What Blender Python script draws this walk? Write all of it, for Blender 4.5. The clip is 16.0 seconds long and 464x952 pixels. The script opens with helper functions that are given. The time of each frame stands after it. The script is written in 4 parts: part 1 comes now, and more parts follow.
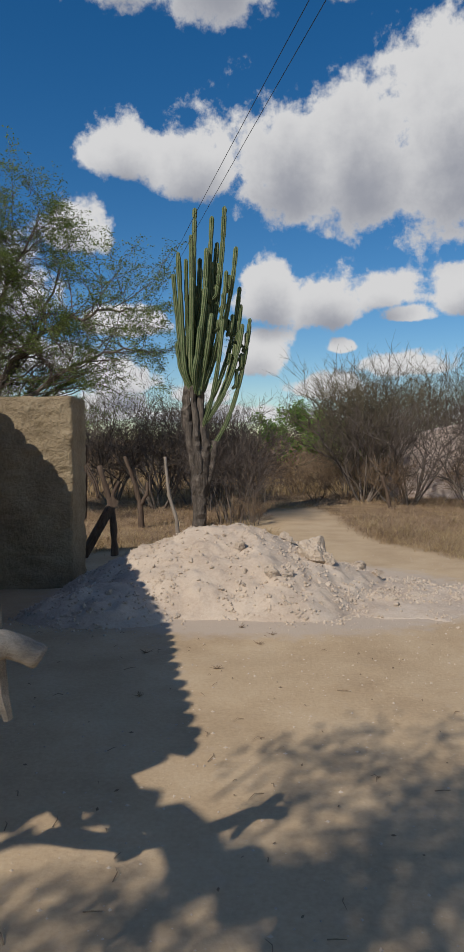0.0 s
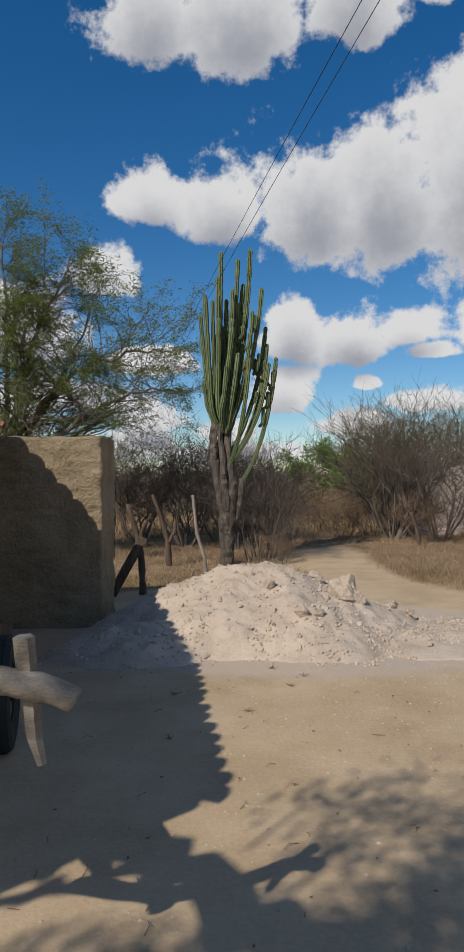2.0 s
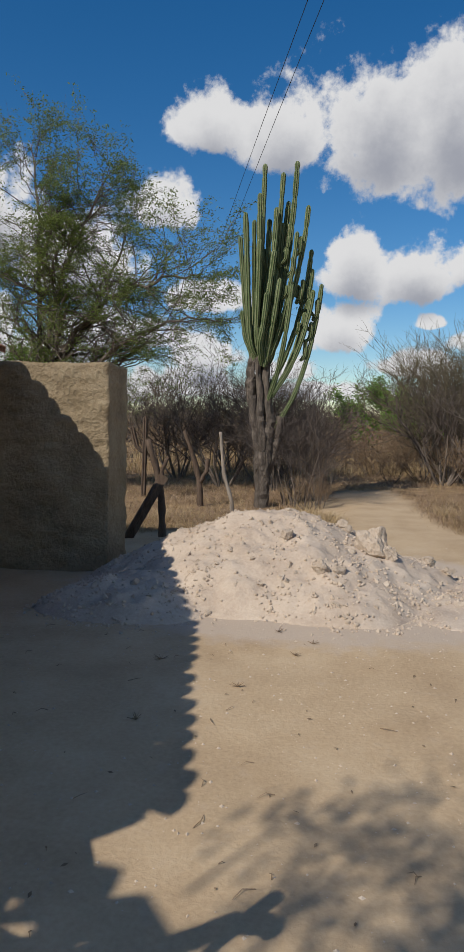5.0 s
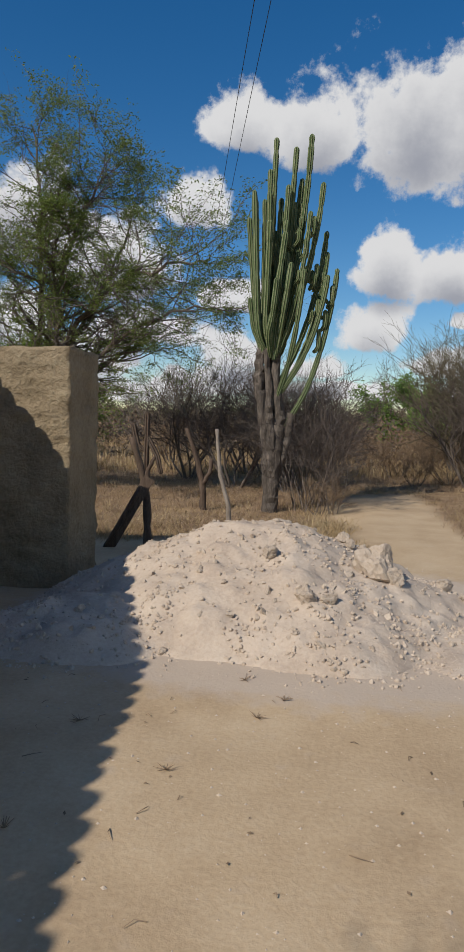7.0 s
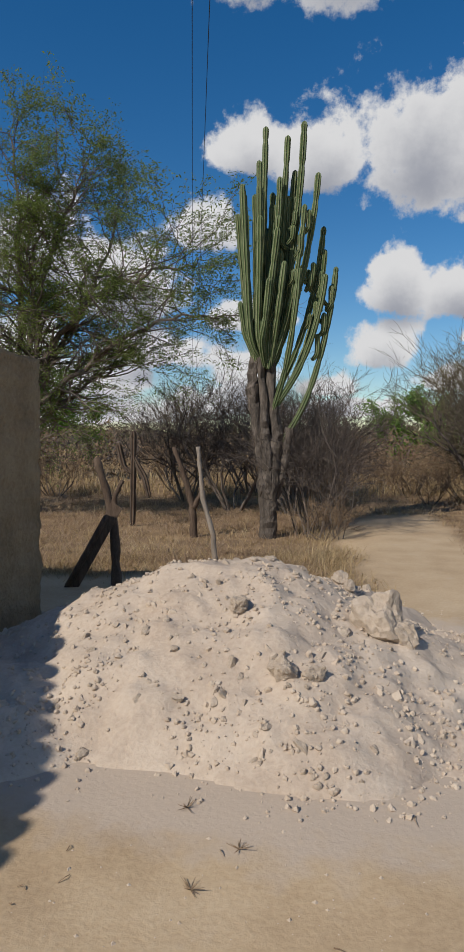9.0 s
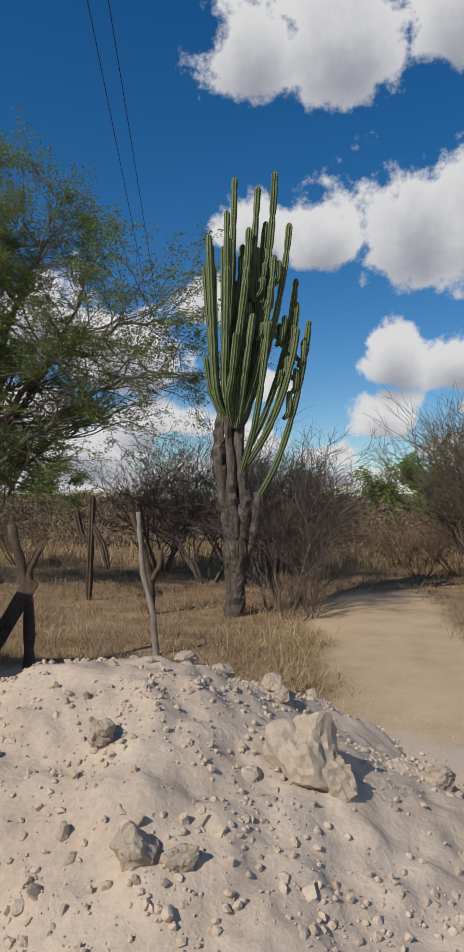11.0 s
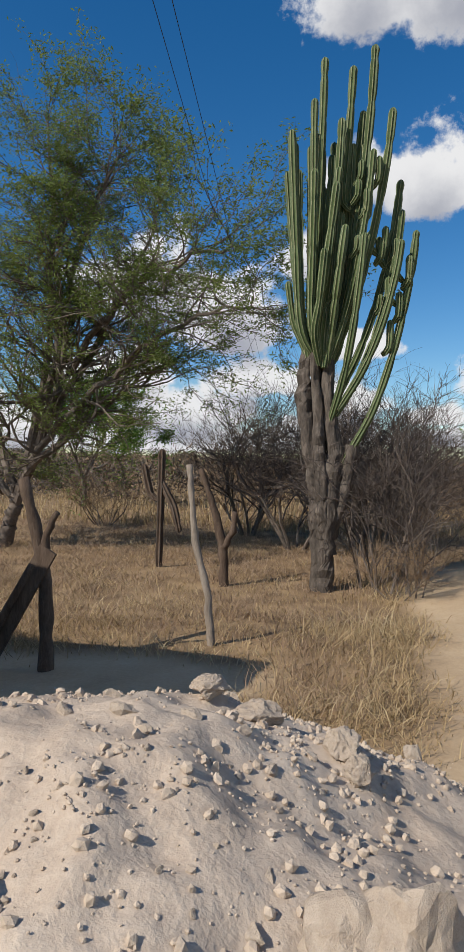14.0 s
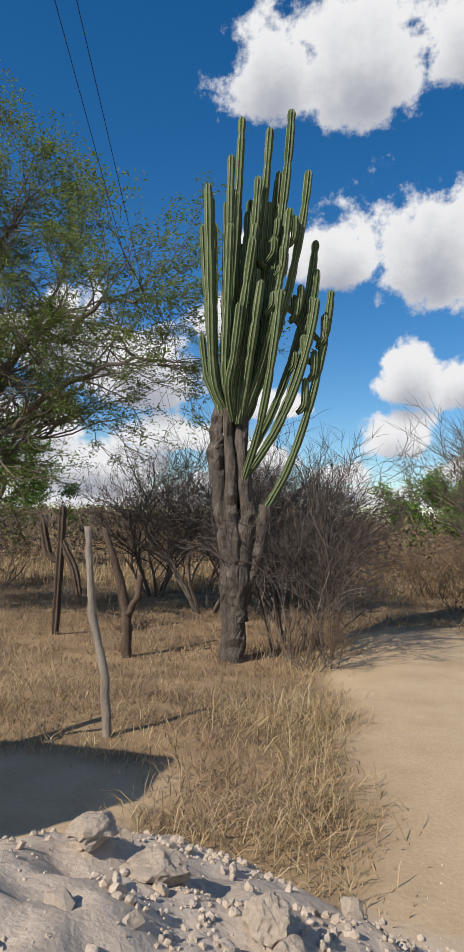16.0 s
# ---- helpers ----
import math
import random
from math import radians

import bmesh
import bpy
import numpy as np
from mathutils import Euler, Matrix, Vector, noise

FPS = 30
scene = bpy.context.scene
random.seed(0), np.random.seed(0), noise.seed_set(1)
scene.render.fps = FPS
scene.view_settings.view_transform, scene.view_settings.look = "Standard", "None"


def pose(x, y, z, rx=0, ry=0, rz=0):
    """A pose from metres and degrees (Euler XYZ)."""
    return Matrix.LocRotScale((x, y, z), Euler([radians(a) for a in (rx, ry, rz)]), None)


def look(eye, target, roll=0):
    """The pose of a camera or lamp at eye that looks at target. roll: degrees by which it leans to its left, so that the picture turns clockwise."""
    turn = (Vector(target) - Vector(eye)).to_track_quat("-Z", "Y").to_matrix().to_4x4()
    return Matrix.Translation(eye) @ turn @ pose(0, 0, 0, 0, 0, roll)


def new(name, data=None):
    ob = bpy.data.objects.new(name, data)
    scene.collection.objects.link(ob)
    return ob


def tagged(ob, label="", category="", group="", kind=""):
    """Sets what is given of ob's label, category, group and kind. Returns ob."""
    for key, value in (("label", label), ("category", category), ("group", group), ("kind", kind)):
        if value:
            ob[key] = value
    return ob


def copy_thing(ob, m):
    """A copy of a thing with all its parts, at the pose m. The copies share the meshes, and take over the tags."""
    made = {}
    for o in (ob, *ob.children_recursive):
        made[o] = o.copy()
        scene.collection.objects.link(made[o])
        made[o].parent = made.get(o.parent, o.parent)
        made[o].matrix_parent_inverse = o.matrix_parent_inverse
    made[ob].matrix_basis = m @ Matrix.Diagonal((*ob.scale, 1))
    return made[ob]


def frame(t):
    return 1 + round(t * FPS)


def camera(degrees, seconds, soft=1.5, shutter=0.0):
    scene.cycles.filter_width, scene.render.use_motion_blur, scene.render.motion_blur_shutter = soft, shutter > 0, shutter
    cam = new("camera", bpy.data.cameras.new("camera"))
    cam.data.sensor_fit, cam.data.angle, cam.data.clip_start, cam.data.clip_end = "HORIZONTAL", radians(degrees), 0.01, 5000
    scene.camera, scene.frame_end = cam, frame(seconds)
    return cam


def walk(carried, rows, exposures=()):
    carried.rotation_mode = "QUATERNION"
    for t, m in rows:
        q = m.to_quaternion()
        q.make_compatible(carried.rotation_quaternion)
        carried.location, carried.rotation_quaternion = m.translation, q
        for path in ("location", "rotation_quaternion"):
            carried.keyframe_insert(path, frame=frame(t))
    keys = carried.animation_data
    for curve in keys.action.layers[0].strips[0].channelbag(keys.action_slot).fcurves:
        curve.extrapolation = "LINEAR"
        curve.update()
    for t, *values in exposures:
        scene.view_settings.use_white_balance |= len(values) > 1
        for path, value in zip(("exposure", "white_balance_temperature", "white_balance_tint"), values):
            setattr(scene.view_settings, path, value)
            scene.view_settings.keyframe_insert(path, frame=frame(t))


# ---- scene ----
cam = camera(38.5, 16.0, soft=1.0)
METRES, EYE, TILT, LEAN, TURN = 6.4, 1.5, -2.6, 0.0, 0.0
ROWS = [
    (0.0, 0.0, 0.0, 0.0, 0.0, 0.0, -0.0),
    (0.5, -0.0011, -0.0004, -0.0, 0.51, 0.71, 0.02),
    (1.0, -0.0035, -0.0032, -0.0005, 2.43, 2.04, 0.06),
    (1.5, -0.0034, 0.0003, 0.0011, 2.52, 3.25, 0.61),
    (2.0, -0.0032, 0.0003, 0.0011, 2.28, 3.23, 0.31),
    (2.5, -0.002, 0.0008, 0.0, 2.07, 1.27, 0.73),
    (3.0, 0.0038, 0.0068, -0.0016, 5.44, -1.04, 0.18),
    (3.5, 0.0104, 0.0225, -0.0015, 6.98, -0.65, -0.05),
    (4.0, 0.0108, 0.0525, -0.0015, 7.45, -0.4, 1.5),
    (4.5, 0.021, 0.0899, 0.0008, 7.11, -0.17, 0.53),
    (5.0, 0.0426, 0.126, 0.0027, 6.86, -2.09, -1.49),
    (7.5, 0.0959, 0.3295, 0.0053, 11.13, -2.16, -1.74),
    (8.0, 0.1048, 0.3742, 0.0037, 12.78, -0.38, -1.78),
    (8.5, 0.1104, 0.4274, 0.0009, 12.12, -1.06, -1.55),
    (9.0, 0.1092, 0.4721, 0.0077, 10.59, -0.58, -0.69),
    (11.5, 0.1713, 0.6792, 0.0115, 10.83, 5.84, -1.06),
    (12.0, 0.172, 0.7193, 0.0126, 12.91, 3.55, -0.35),
    (12.5, 0.179, 0.7594, 0.0118, 16.53, 2.17, -1.47),
    (13.0, 0.1705, 0.7948, 0.0101, 16.05, 2.88, -2.34),
    (13.5, 0.1575, 0.8315, 0.0144, 18.16, 2.31, -0.58),
    (14.0, 0.1486, 0.8708, 0.0107, 19.43, 1.72, -1.79),
    (14.5, 0.1509, 0.8878, 0.0198, 18.65, 2.4, -3.78),
    (15.0, 0.1428, 0.9063, 0.0183, 16.89, 4.83, -4.11),
    (15.5, 0.1279, 0.9259, 0.0235, 15.02, 7.44, -1.97),
    (16.0, 0.1287, 0.9407, 0.0227, 11.64, 6.75, -2.23),
]
walk(cam, [(t, pose(0, 0, EYE, TILT, LEAN, TURN) @ pose(METRES * x, METRES * y, METRES * z, 90 + pitch, roll, yaw)) for t, x, y, z, yaw, pitch, roll in ROWS],
     [(0.0, -0.13), (3.0, -0.02), (5.0, 0.0), (9.0, -0.06), (12.0, -0.06), (13.2, 0.06), (13.8, 0.16), (15.0, 0.36), (16.0, 0.26)])

# ---- world: sky with drifting cumulus, and the sun ----
SUN_WAY = Vector((1.45, 2.06, -2.03)).normalized()      # the way the sunlight travels
SUN_EL = math.asin(-SUN_WAY.z)
SUN_AZ = math.atan2(-SUN_WAY.x, -SUN_WAY.y)

world = bpy.data.worlds.new("sky")
scene.world = world
world.use_nodes = True
wt = world.node_tree
wt.nodes.clear()


def wn(kind, **inputs):
    n = wt.nodes.new(kind)
    for k, v in inputs.items():
        setattr(n, k, v)
    return n


def wmath(op, a, b=None, c=None, clamp=False):
    n = wt.nodes.new("ShaderNodeMath")
    n.operation, n.use_clamp = op, clamp
    for i, v in enumerate((a, b, c)):
        if v is None:
            continue
        if isinstance(v, (int, float)):
            n.inputs[i].default_value = v
        else:
            wt.links.new(v, n.inputs[i])
    return n.outputs[0]


def wvec(op, a, b):
    n = wt.nodes.new("ShaderNodeVectorMath")
    n.operation = op
    for i, v in enumerate((a, b)):
        if isinstance(v, tuple):
            n.inputs[i].default_value = v
        else:
            wt.links.new(v, n.inputs[i])
    return n.outputs["Value"] if op == "LENGTH" else n.outputs[0]


# azimuth and height of the cloud puffs in degrees (azimuth to the right), and their half sizes
PUFFS = [
    (-9, 23.4, 4.2, 2.9), (-3, 22.8, 5.5, 3.9), (5, 23.4, 6.5, 6.0), (11, 23.2, 7.5, 7.4), (19, 23.2, 9, 9.0), (29, 21, 8, 7),
    (3.0, 13.0, 3.2, 3.3), (8.3, 12.4, 4.0, 2.9), (12.8, 12.8, 3.4, 1.9), (19.5, 12.4, 3.2, 2.4), (14.6, 10.8, 2.6, 0.9), (25, 13, 5, 3),
    (2.0, 7.8, 3.2, 2.5), (-9, 5.8, 4.0, 1.9), (15, 6.9, 4.2, 1.6), (9.5, 8.4, 1.4, 0.7), (8, 5.0, 4, 1.3), (-2.5, 4.6, 4, 1.4),
    (-9, 36, 6, 5.2), (-1, 36.5, 8, 6.0), (8, 36.5, 6, 4.6), (16, 36, 3.0, 1.8),
    (-13, 17.6, 3.6, 3.2), (-19, 13, 7, 4.4), (-27, 16, 6, 5), (-17, 7.6, 7, 2.2), (-30, 8, 7, 2.6),
    (-10, 10.5, 4, 1.6), (-37, 3.2, 12, 2.6), (-28, 2.6, 11, 2.0),
    (0, 2.8, 12, 1.2), (-22, 2.4, 13, 1.4), (24, 2.8, 12, 1.5), (50, 14, 12, 6), (-60, 24, 13, 7), (-24, 5.2, 9, 2.6), (-12, 3.4, 8, 1.8),
    # unseen puffs beside and behind the view, added to whiten the skylight in shadows
    (75, 28, 15, 9), (105, 16, 16, 8), (130, 38, 18, 11), (165, 22, 17, 9), (-95, 18, 17, 9), (-110, 42, 18, 10), (-165, 25, 14, 8), (60, 52, 22, 10),
]
geo = wn("ShaderNodeTexCoord").outputs["Generated"]
way_n = wvec("NORMALIZE", geo, (0, 0, 0))
sep = wn("ShaderNodeSeparateXYZ")
wt.links.new(way_n, sep.inputs[0])
azim = wmath("MULTIPLY", wmath("ARCTAN2", sep.outputs[0], sep.outputs[1]), 180 / math.pi)
elev = wmath("MULTIPLY", wmath("ARCSINE", sep.outputs[2]), 180 / math.pi)


def fbm(scale, detail, rough, off=0.0):
    n = wt.nodes.new("ShaderNodeTexNoise")
    n.noise_dimensions = "3D"
    n.inputs["Scale"].default_value, n.inputs["Detail"].default_value, n.inputs["Roughness"].default_value = scale, detail, rough
    wt.links.new(wvec("ADD", way_n, (off, off * 0.3, -off)), n.inputs["Vector"])
    return n.outputs["Fac"]


def cloud_body(el):
    """How deep a direction lies inside the puffs; flat below, heaped above."""
    deep = None
    for a, e, ra, re in PUFFS:
        u = wmath("MULTIPLY", wmath("SUBTRACT", azim, a), 1 / ra)
        v = wmath("SUBTRACT", el, e - 0.25 * re)
        v = wmath("MAXIMUM", wmath("MULTIPLY", v, 0.85 / re), wmath("MULTIPLY", v, -1.7 / re))
        r = wmath("SQRT", wmath("ADD", wmath("MULTIPLY", u, u), wmath("MULTIPLY", v, v)))
        d = wmath("SUBTRACT", 1.0, r)
        deep = d if deep is None else wmath("SMOOTH_MAX", deep, d, 0.18)
    return wmath("MAXIMUM", deep, -1.0)


billow = wmath("SUBTRACT", fbm(9.0, 9.0, 0.58), 0.5)
wisp = wmath("SUBTRACT", fbm(30.0, 7.0, 0.65, 3.0), 0.5)
ragged = wmath("ADD", wmath("MULTIPLY", billow, 1.9), wmath("MULTIPLY", wisp, 1.1))
body_here = wmath("ADD", cloud_body(elev), ragged)
cover = wn("ShaderNodeMapRange")
cover.interpolation_type = "SMOOTHSTEP"
cover.inputs[1].default_value, cover.inputs[2].default_value = 0.0, 0.34
wt.links.new(body_here, cover.inputs[0])
above = wmath("ADD", cloud_body(wmath("ADD", elev, 1.9)), wmath("MULTIPLY", ragged, 0.45))
grey = wn("ShaderNodeMapRange")
grey.interpolation_type = "SMOOTHSTEP"
grey.inputs[1].default_value, grey.inputs[2].default_value = 0.05, 1.05
wt.links.new(above, grey.inputs[0])
cloud_colour = wn("ShaderNodeMix", data_type="RGBA")
wt.links.new(grey.outputs[0], cloud_colour.inputs[0])
cloud_colour.inputs[6].default_value = (9.7, 9.7, 9.8, 1)
cloud_colour.inputs[7].default_value = (4.6, 4.8, 5.5, 1)
sky = wn("ShaderNodeTexSky", sky_type="NISHITA", sun_disc=False, sun_elevation=SUN_EL, sun_rotation=SUN_AZ,
         air_density=1.0, dust_density=0.2, ozone_density=2.5)
vivid = wn("ShaderNodeHueSaturation")
vivid.inputs["Saturation"].default_value = 1.38
vivid.inputs["Hue"].default_value = 0.502
vivid.inputs["Value"].default_value = 1.30
wt.links.new(sky.outputs[0], vivid.inputs["Color"])
both = wn("ShaderNodeMix", data_type="RGBA")
wt.links.new(cover.outputs[0], both.inputs[0])
wt.links.new(vivid.outputs[0], both.inputs[6])
wt.links.new(cloud_colour.outputs[2], both.inputs[7])
back = wn("ShaderNodeBackground")
back.inputs[1].default_value = 0.0735
wt.links.new(both.outputs[2], back.inputs[0])
wt.links.new(back.outputs[0], wn("ShaderNodeOutputWorld").inputs[0])

sun_data = bpy.data.lights.new("sun", "SUN")
sun_data.energy, sun_data.angle, sun_data.color = 4.25, radians(0.53), (1.0, 0.93, 0.82)
sun = new("sun", sun_data)
sun.matrix_world = look(-SUN_WAY * 60, (0, 0, 0))


# ---- materials ----
def mat(name, stops, scale=6.0, fine=60.0, rough=0.9, bump=0.25, depth=0.01, spread=0.25, stretch=(1, 1, 1), coords="Object", metal=0.0, thin=0.0):
    """A surface with patches and grain: stops are base colours from dark to light."""
    m = bpy.data.materials.new(name)
    m.use_nodes = True
    nt = m.node_tree
    bsdf = nt.nodes["Principled BSDF"]
    bsdf.inputs["Roughness"].default_value, bsdf.inputs["Metallic"].default_value = rough, metal
    bsdf.inputs["Specular IOR Level"].default_value = 0.25
    tc = nt.nodes.new("ShaderNodeTexCoord")
    mp = nt.nodes.new("ShaderNodeMapping")
    mp.inputs["Scale"].default_value = stretch
    if coords == "World":
        g = nt.nodes.new("ShaderNodeNewGeometry")
        nt.links.new(g.outputs["Position"], mp.inputs[0])
    else:
        nt.links.new(tc.outputs[coords], mp.inputs[0])
    big, small = nt.nodes.new("ShaderNodeTexNoise"), nt.nodes.new("ShaderNodeTexNoise")
    for n, s, d in ((big, scale, 4), (small, fine, 5)):
        n.inputs["Scale"].default_value, n.inputs["Detail"].default_value, n.inputs["Roughness"].default_value = s, d, 0.62
        nt.links.new(mp.outputs[0], n.inputs["Vector"])
    info, geom = nt.nodes.new("ShaderNodeObjectInfo"), nt.nodes.new("ShaderNodeNewGeometry")

    def mth(op, a, b):
        n = nt.nodes.new("ShaderNodeMath")
        n.operation = op
        for i, v in enumerate((a, b)):
            if isinstance(v, (int, float)):
                n.inputs[i].default_value = v
            else:
                nt.links.new(v, n.inputs[i])
        return n.outputs[0]

    f = mth("ADD", mth("MULTIPLY", big.outputs["Fac"], 0.62), mth("MULTIPLY", small.outputs["Fac"], 0.38))
    f = mth("ADD", mth("MULTIPLY", mth("SUBTRACT", f, 0.5), 2.1), 0.5)
    vary = mth("ADD", info.outputs["Random"], geom.outputs["Random Per Island"])
    f = mth("ADD", f, mth("MULTIPLY", mth("SUBTRACT", mth("MULTIPLY", vary, 0.5), 0.5), spread * 2))
    ramp = nt.nodes.new("ShaderNodeValToRGB")
    while len(ramp.color_ramp.elements) < len(stops):
        ramp.color_ramp.elements.new(0.5)
    for i, c in enumerate(stops):
        ramp.color_ramp.elements[i].position = 0.08 + 0.84 * i / max(1, len(stops) - 1)
        ramp.color_ramp.elements[i].color = (*c, 1)
    nt.links.new(f, ramp.inputs[0])
    nt.links.new(ramp.outputs[0], bsdf.inputs["Base Color"])
    bp = nt.nodes.new("ShaderNodeBump")
    bp.inputs["Strength"].default_value, bp.inputs["Distance"].default_value = bump, depth
    nt.links.new(mth("ADD", mth("MULTIPLY", big.outputs["Fac"], 0.5), small.outputs["Fac"]), bp.inputs["Height"])
    nt.links.new(bp.outputs[0], bsdf.inputs["Normal"])
    if thin:
        tr = nt.nodes.new("ShaderNodeBsdfTranslucent")
        nt.links.new(ramp.outputs[0], tr.inputs[0])
        mix = nt.nodes.new("ShaderNodeMixShader")
        mix.inputs[0].default_value = thin
        nt.links.new(bsdf.outputs[0], mix.inputs[1])
        nt.links.new(tr.outputs[0], mix.inputs[2])
        nt.links.new(mix.outputs[0], nt.nodes["Material Output"].inputs[0])
    return m


M_PILE = mat("pale_clay", [(0.34, 0.265, 0.205), (0.45, 0.365, 0.29), (0.54, 0.455, 0.37)], 2.2, 40, 0.95, 0.45, 0.018, 0.10, coords="World")
M_STONE = mat("clay_clod", [(0.36, 0.285, 0.22), (0.47, 0.385, 0.305), (0.55, 0.465, 0.38)], 5, 45, 0.95, 0.6, 0.015, 0.12)
M_PLASTER = mat("mud_plaster", [(0.17, 0.13, 0.08), (0.27, 0.21, 0.135), (0.36, 0.295, 0.195)], 3.0, 26, 0.97, 1.0, 0.035, 0.0, coords="World")
M_BRICK = mat("adobe_brick", [(0.22, 0.11, 0.07), (0.33, 0.18, 0.11)], 5, 40, 0.95, 0.5, 0.01, 0.4)
M_TILE = mat("clay_tile", [(0.13, 0.07, 0.05), (0.28, 0.13, 0.08), (0.36, 0.19, 0.12)], 6, 50, 0.9, 0.4, 0.01, 0.5)
M_GREYWOOD = mat("weathered_wood", [(0.10, 0.085, 0.07), (0.23, 0.20, 0.165), (0.36, 0.32, 0.27)], 3, 40, 0.85, 0.5, 0.01, 0.15, stretch=(1.2, 6, 6))
M_DARKWOOD = mat("dark_post_wood", [(0.035, 0.024, 0.017), (0.085, 0.058, 0.042), (0.15, 0.11, 0.082)], 3, 30, 0.9, 0.6, 0.012, 0.2, stretch=(5, 5, 0.8))
M_PALEWOOD = mat("barkless_wood", [(0.12, 0.095, 0.075), (0.22, 0.18, 0.145), (0.33, 0.28, 0.23)], 3, 30, 0.9, 0.5, 0.012, 0.2, stretch=(5, 5, 0.8))
M_BARK = mat("tree_bark", [(0.07, 0.055, 0.045), (0.15, 0.12, 0.10), (0.22, 0.19, 0.16)], 4, 30, 0.95, 0.6, 0.015, 0.25)
M_TWIG = mat("dry_twig", [(0.05, 0.038, 0.033), (0.10, 0.08, 0.068), (0.18, 0.15, 0.13)], 1.2, 20, 0.95, 0.2, 0.004, 0.4)
M_OLIVE = mat("olive_twig", [(0.06, 0.05, 0.033), (0.11, 0.093, 0.06), (0.17, 0.15, 0.095)], 0.8, 20, 0.95, 0.2, 0.004, 0.4)
M_RUST = mat("russet_twig", [(0.12, 0.08, 0.05), (0.20, 0.14, 0.09), (0.28, 0.20, 0.13)], 0.8, 20, 0.95, 0.2, 0.004, 0.4)
M_LEAF = mat("feathery_leaf", [(0.075, 0.11, 0.032), (0.14, 0.19, 0.052), (0.23, 0.28, 0.08)], 0.7, 9, 0.6, 0.1, 0.002, 0.5, thin=0.45)
M_BRIGHT = mat("fresh_leaf", [(0.08, 0.16, 0.025), (0.14, 0.25, 0.04), (0.21, 0.33, 0.06)], 0.7, 9, 0.6, 0.1, 0.002, 0.5, thin=0.35)
M_GRASS = mat("dry_grass", [(0.27, 0.19, 0.10), (0.43, 0.32, 0.18), (0.58, 0.47, 0.29)], 0.7, 5, 0.9, 0.1, 0.002, 0.6, thin=0.25)
M_REDGRASS = mat("russet_grass", [(0.17, 0.11, 0.075), (0.28, 0.195, 0.13), (0.38, 0.28, 0.19)], 0.7, 5, 0.9, 0.1, 0.002, 0.6, thin=0.25)
M_CACTUS = mat("cactus_skin", [(0.045, 0.07, 0.026), (0.085, 0.118, 0.048), (0.13, 0.165, 0.075)], 3, 30, 0.6, 0.2, 0.004, 0.2)
M_RIB = mat("cactus_spines", [(0.16, 0.17, 0.08), (0.27, 0.27, 0.15), (0.36, 0.35, 0.22)], 8, 60, 0.8, 0.3, 0.004, 0.1)
M_CTRUNK = mat("cactus_bark", [(0.03, 0.025, 0.021), (0.085, 0.07, 0.058), (0.20, 0.165, 0.135)], 5, 26, 0.95, 0.8, 0.02, 0.15, stretch=(1.6, 1.6, 0.5))
M_RUBBER = mat("tyre_rubber", [(0.015, 0.016, 0.016), (0.03, 0.032, 0.03)], 8, 60, 0.8, 0.3, 0.004, 0.0)
M_BUCKET = mat("dull_blue_plastic", [(0.09, 0.12, 0.15), (0.13, 0.17, 0.21)], 6, 50, 0.5, 0.1, 0.002, 0.0)
M_METAL = mat("rusty_metal", [(0.06, 0.04, 0.03), (0.14, 0.09, 0.07)], 8, 50, 0.7, 0.3, 0.004, 0.0, metal=0.4)
M_WIRE = mat("wire", [(0.02, 0.02, 0.022), (0.04, 0.04, 0.042)], 6, 50, 0.6, 0.0, 0.001, 0.0)
M_WASH = mat("pale_pink_wash", [(0.42, 0.33, 0.29), (0.56, 0.46, 0.41), (0.64, 0.55, 0.50)], 2, 20, 0.95, 0.4, 0.01, 0.0, coords="World")


# ---- building helpers ----
def mesh_of(name, verts, faces, material, smooth=False, marks=None):
    me = bpy.data.meshes.new(name)
    me.from_pydata(verts, [], faces)
    for mm in (material if isinstance(material, (list, tuple)) else [material]):
        me.materials.append(mm)
    if marks is not None:
        me.polygons.foreach_set("material_index", marks)
    if smooth:
        me.polygons.foreach_set("use_smooth", [True] * len(me.polygons))
    me.update()
    return me


def part(name, bm, material, parent, label="", smooth=False):
    me = bpy.data.meshes.new(name)
    bm.to_mesh(me)
    bm.free()
    me.materials.append(material)
    if smooth:
        me.polygons.foreach_set("use_smooth", [True] * len(me.polygons))
    return child(name, me, parent, label)


def child(name, me, parent, label=""):
    ob = new(name, me)
    if parent is not None:
        ob.parent = parent
    return tagged(ob, label)


def thing(name, at, label, category, group="", turn=0.0):
    ob = new(name)
    ob.empty_display_size = 0.1
    ob.matrix_basis = pose(*at, 0, 0, turn)
    return tagged(ob, label, category, group)


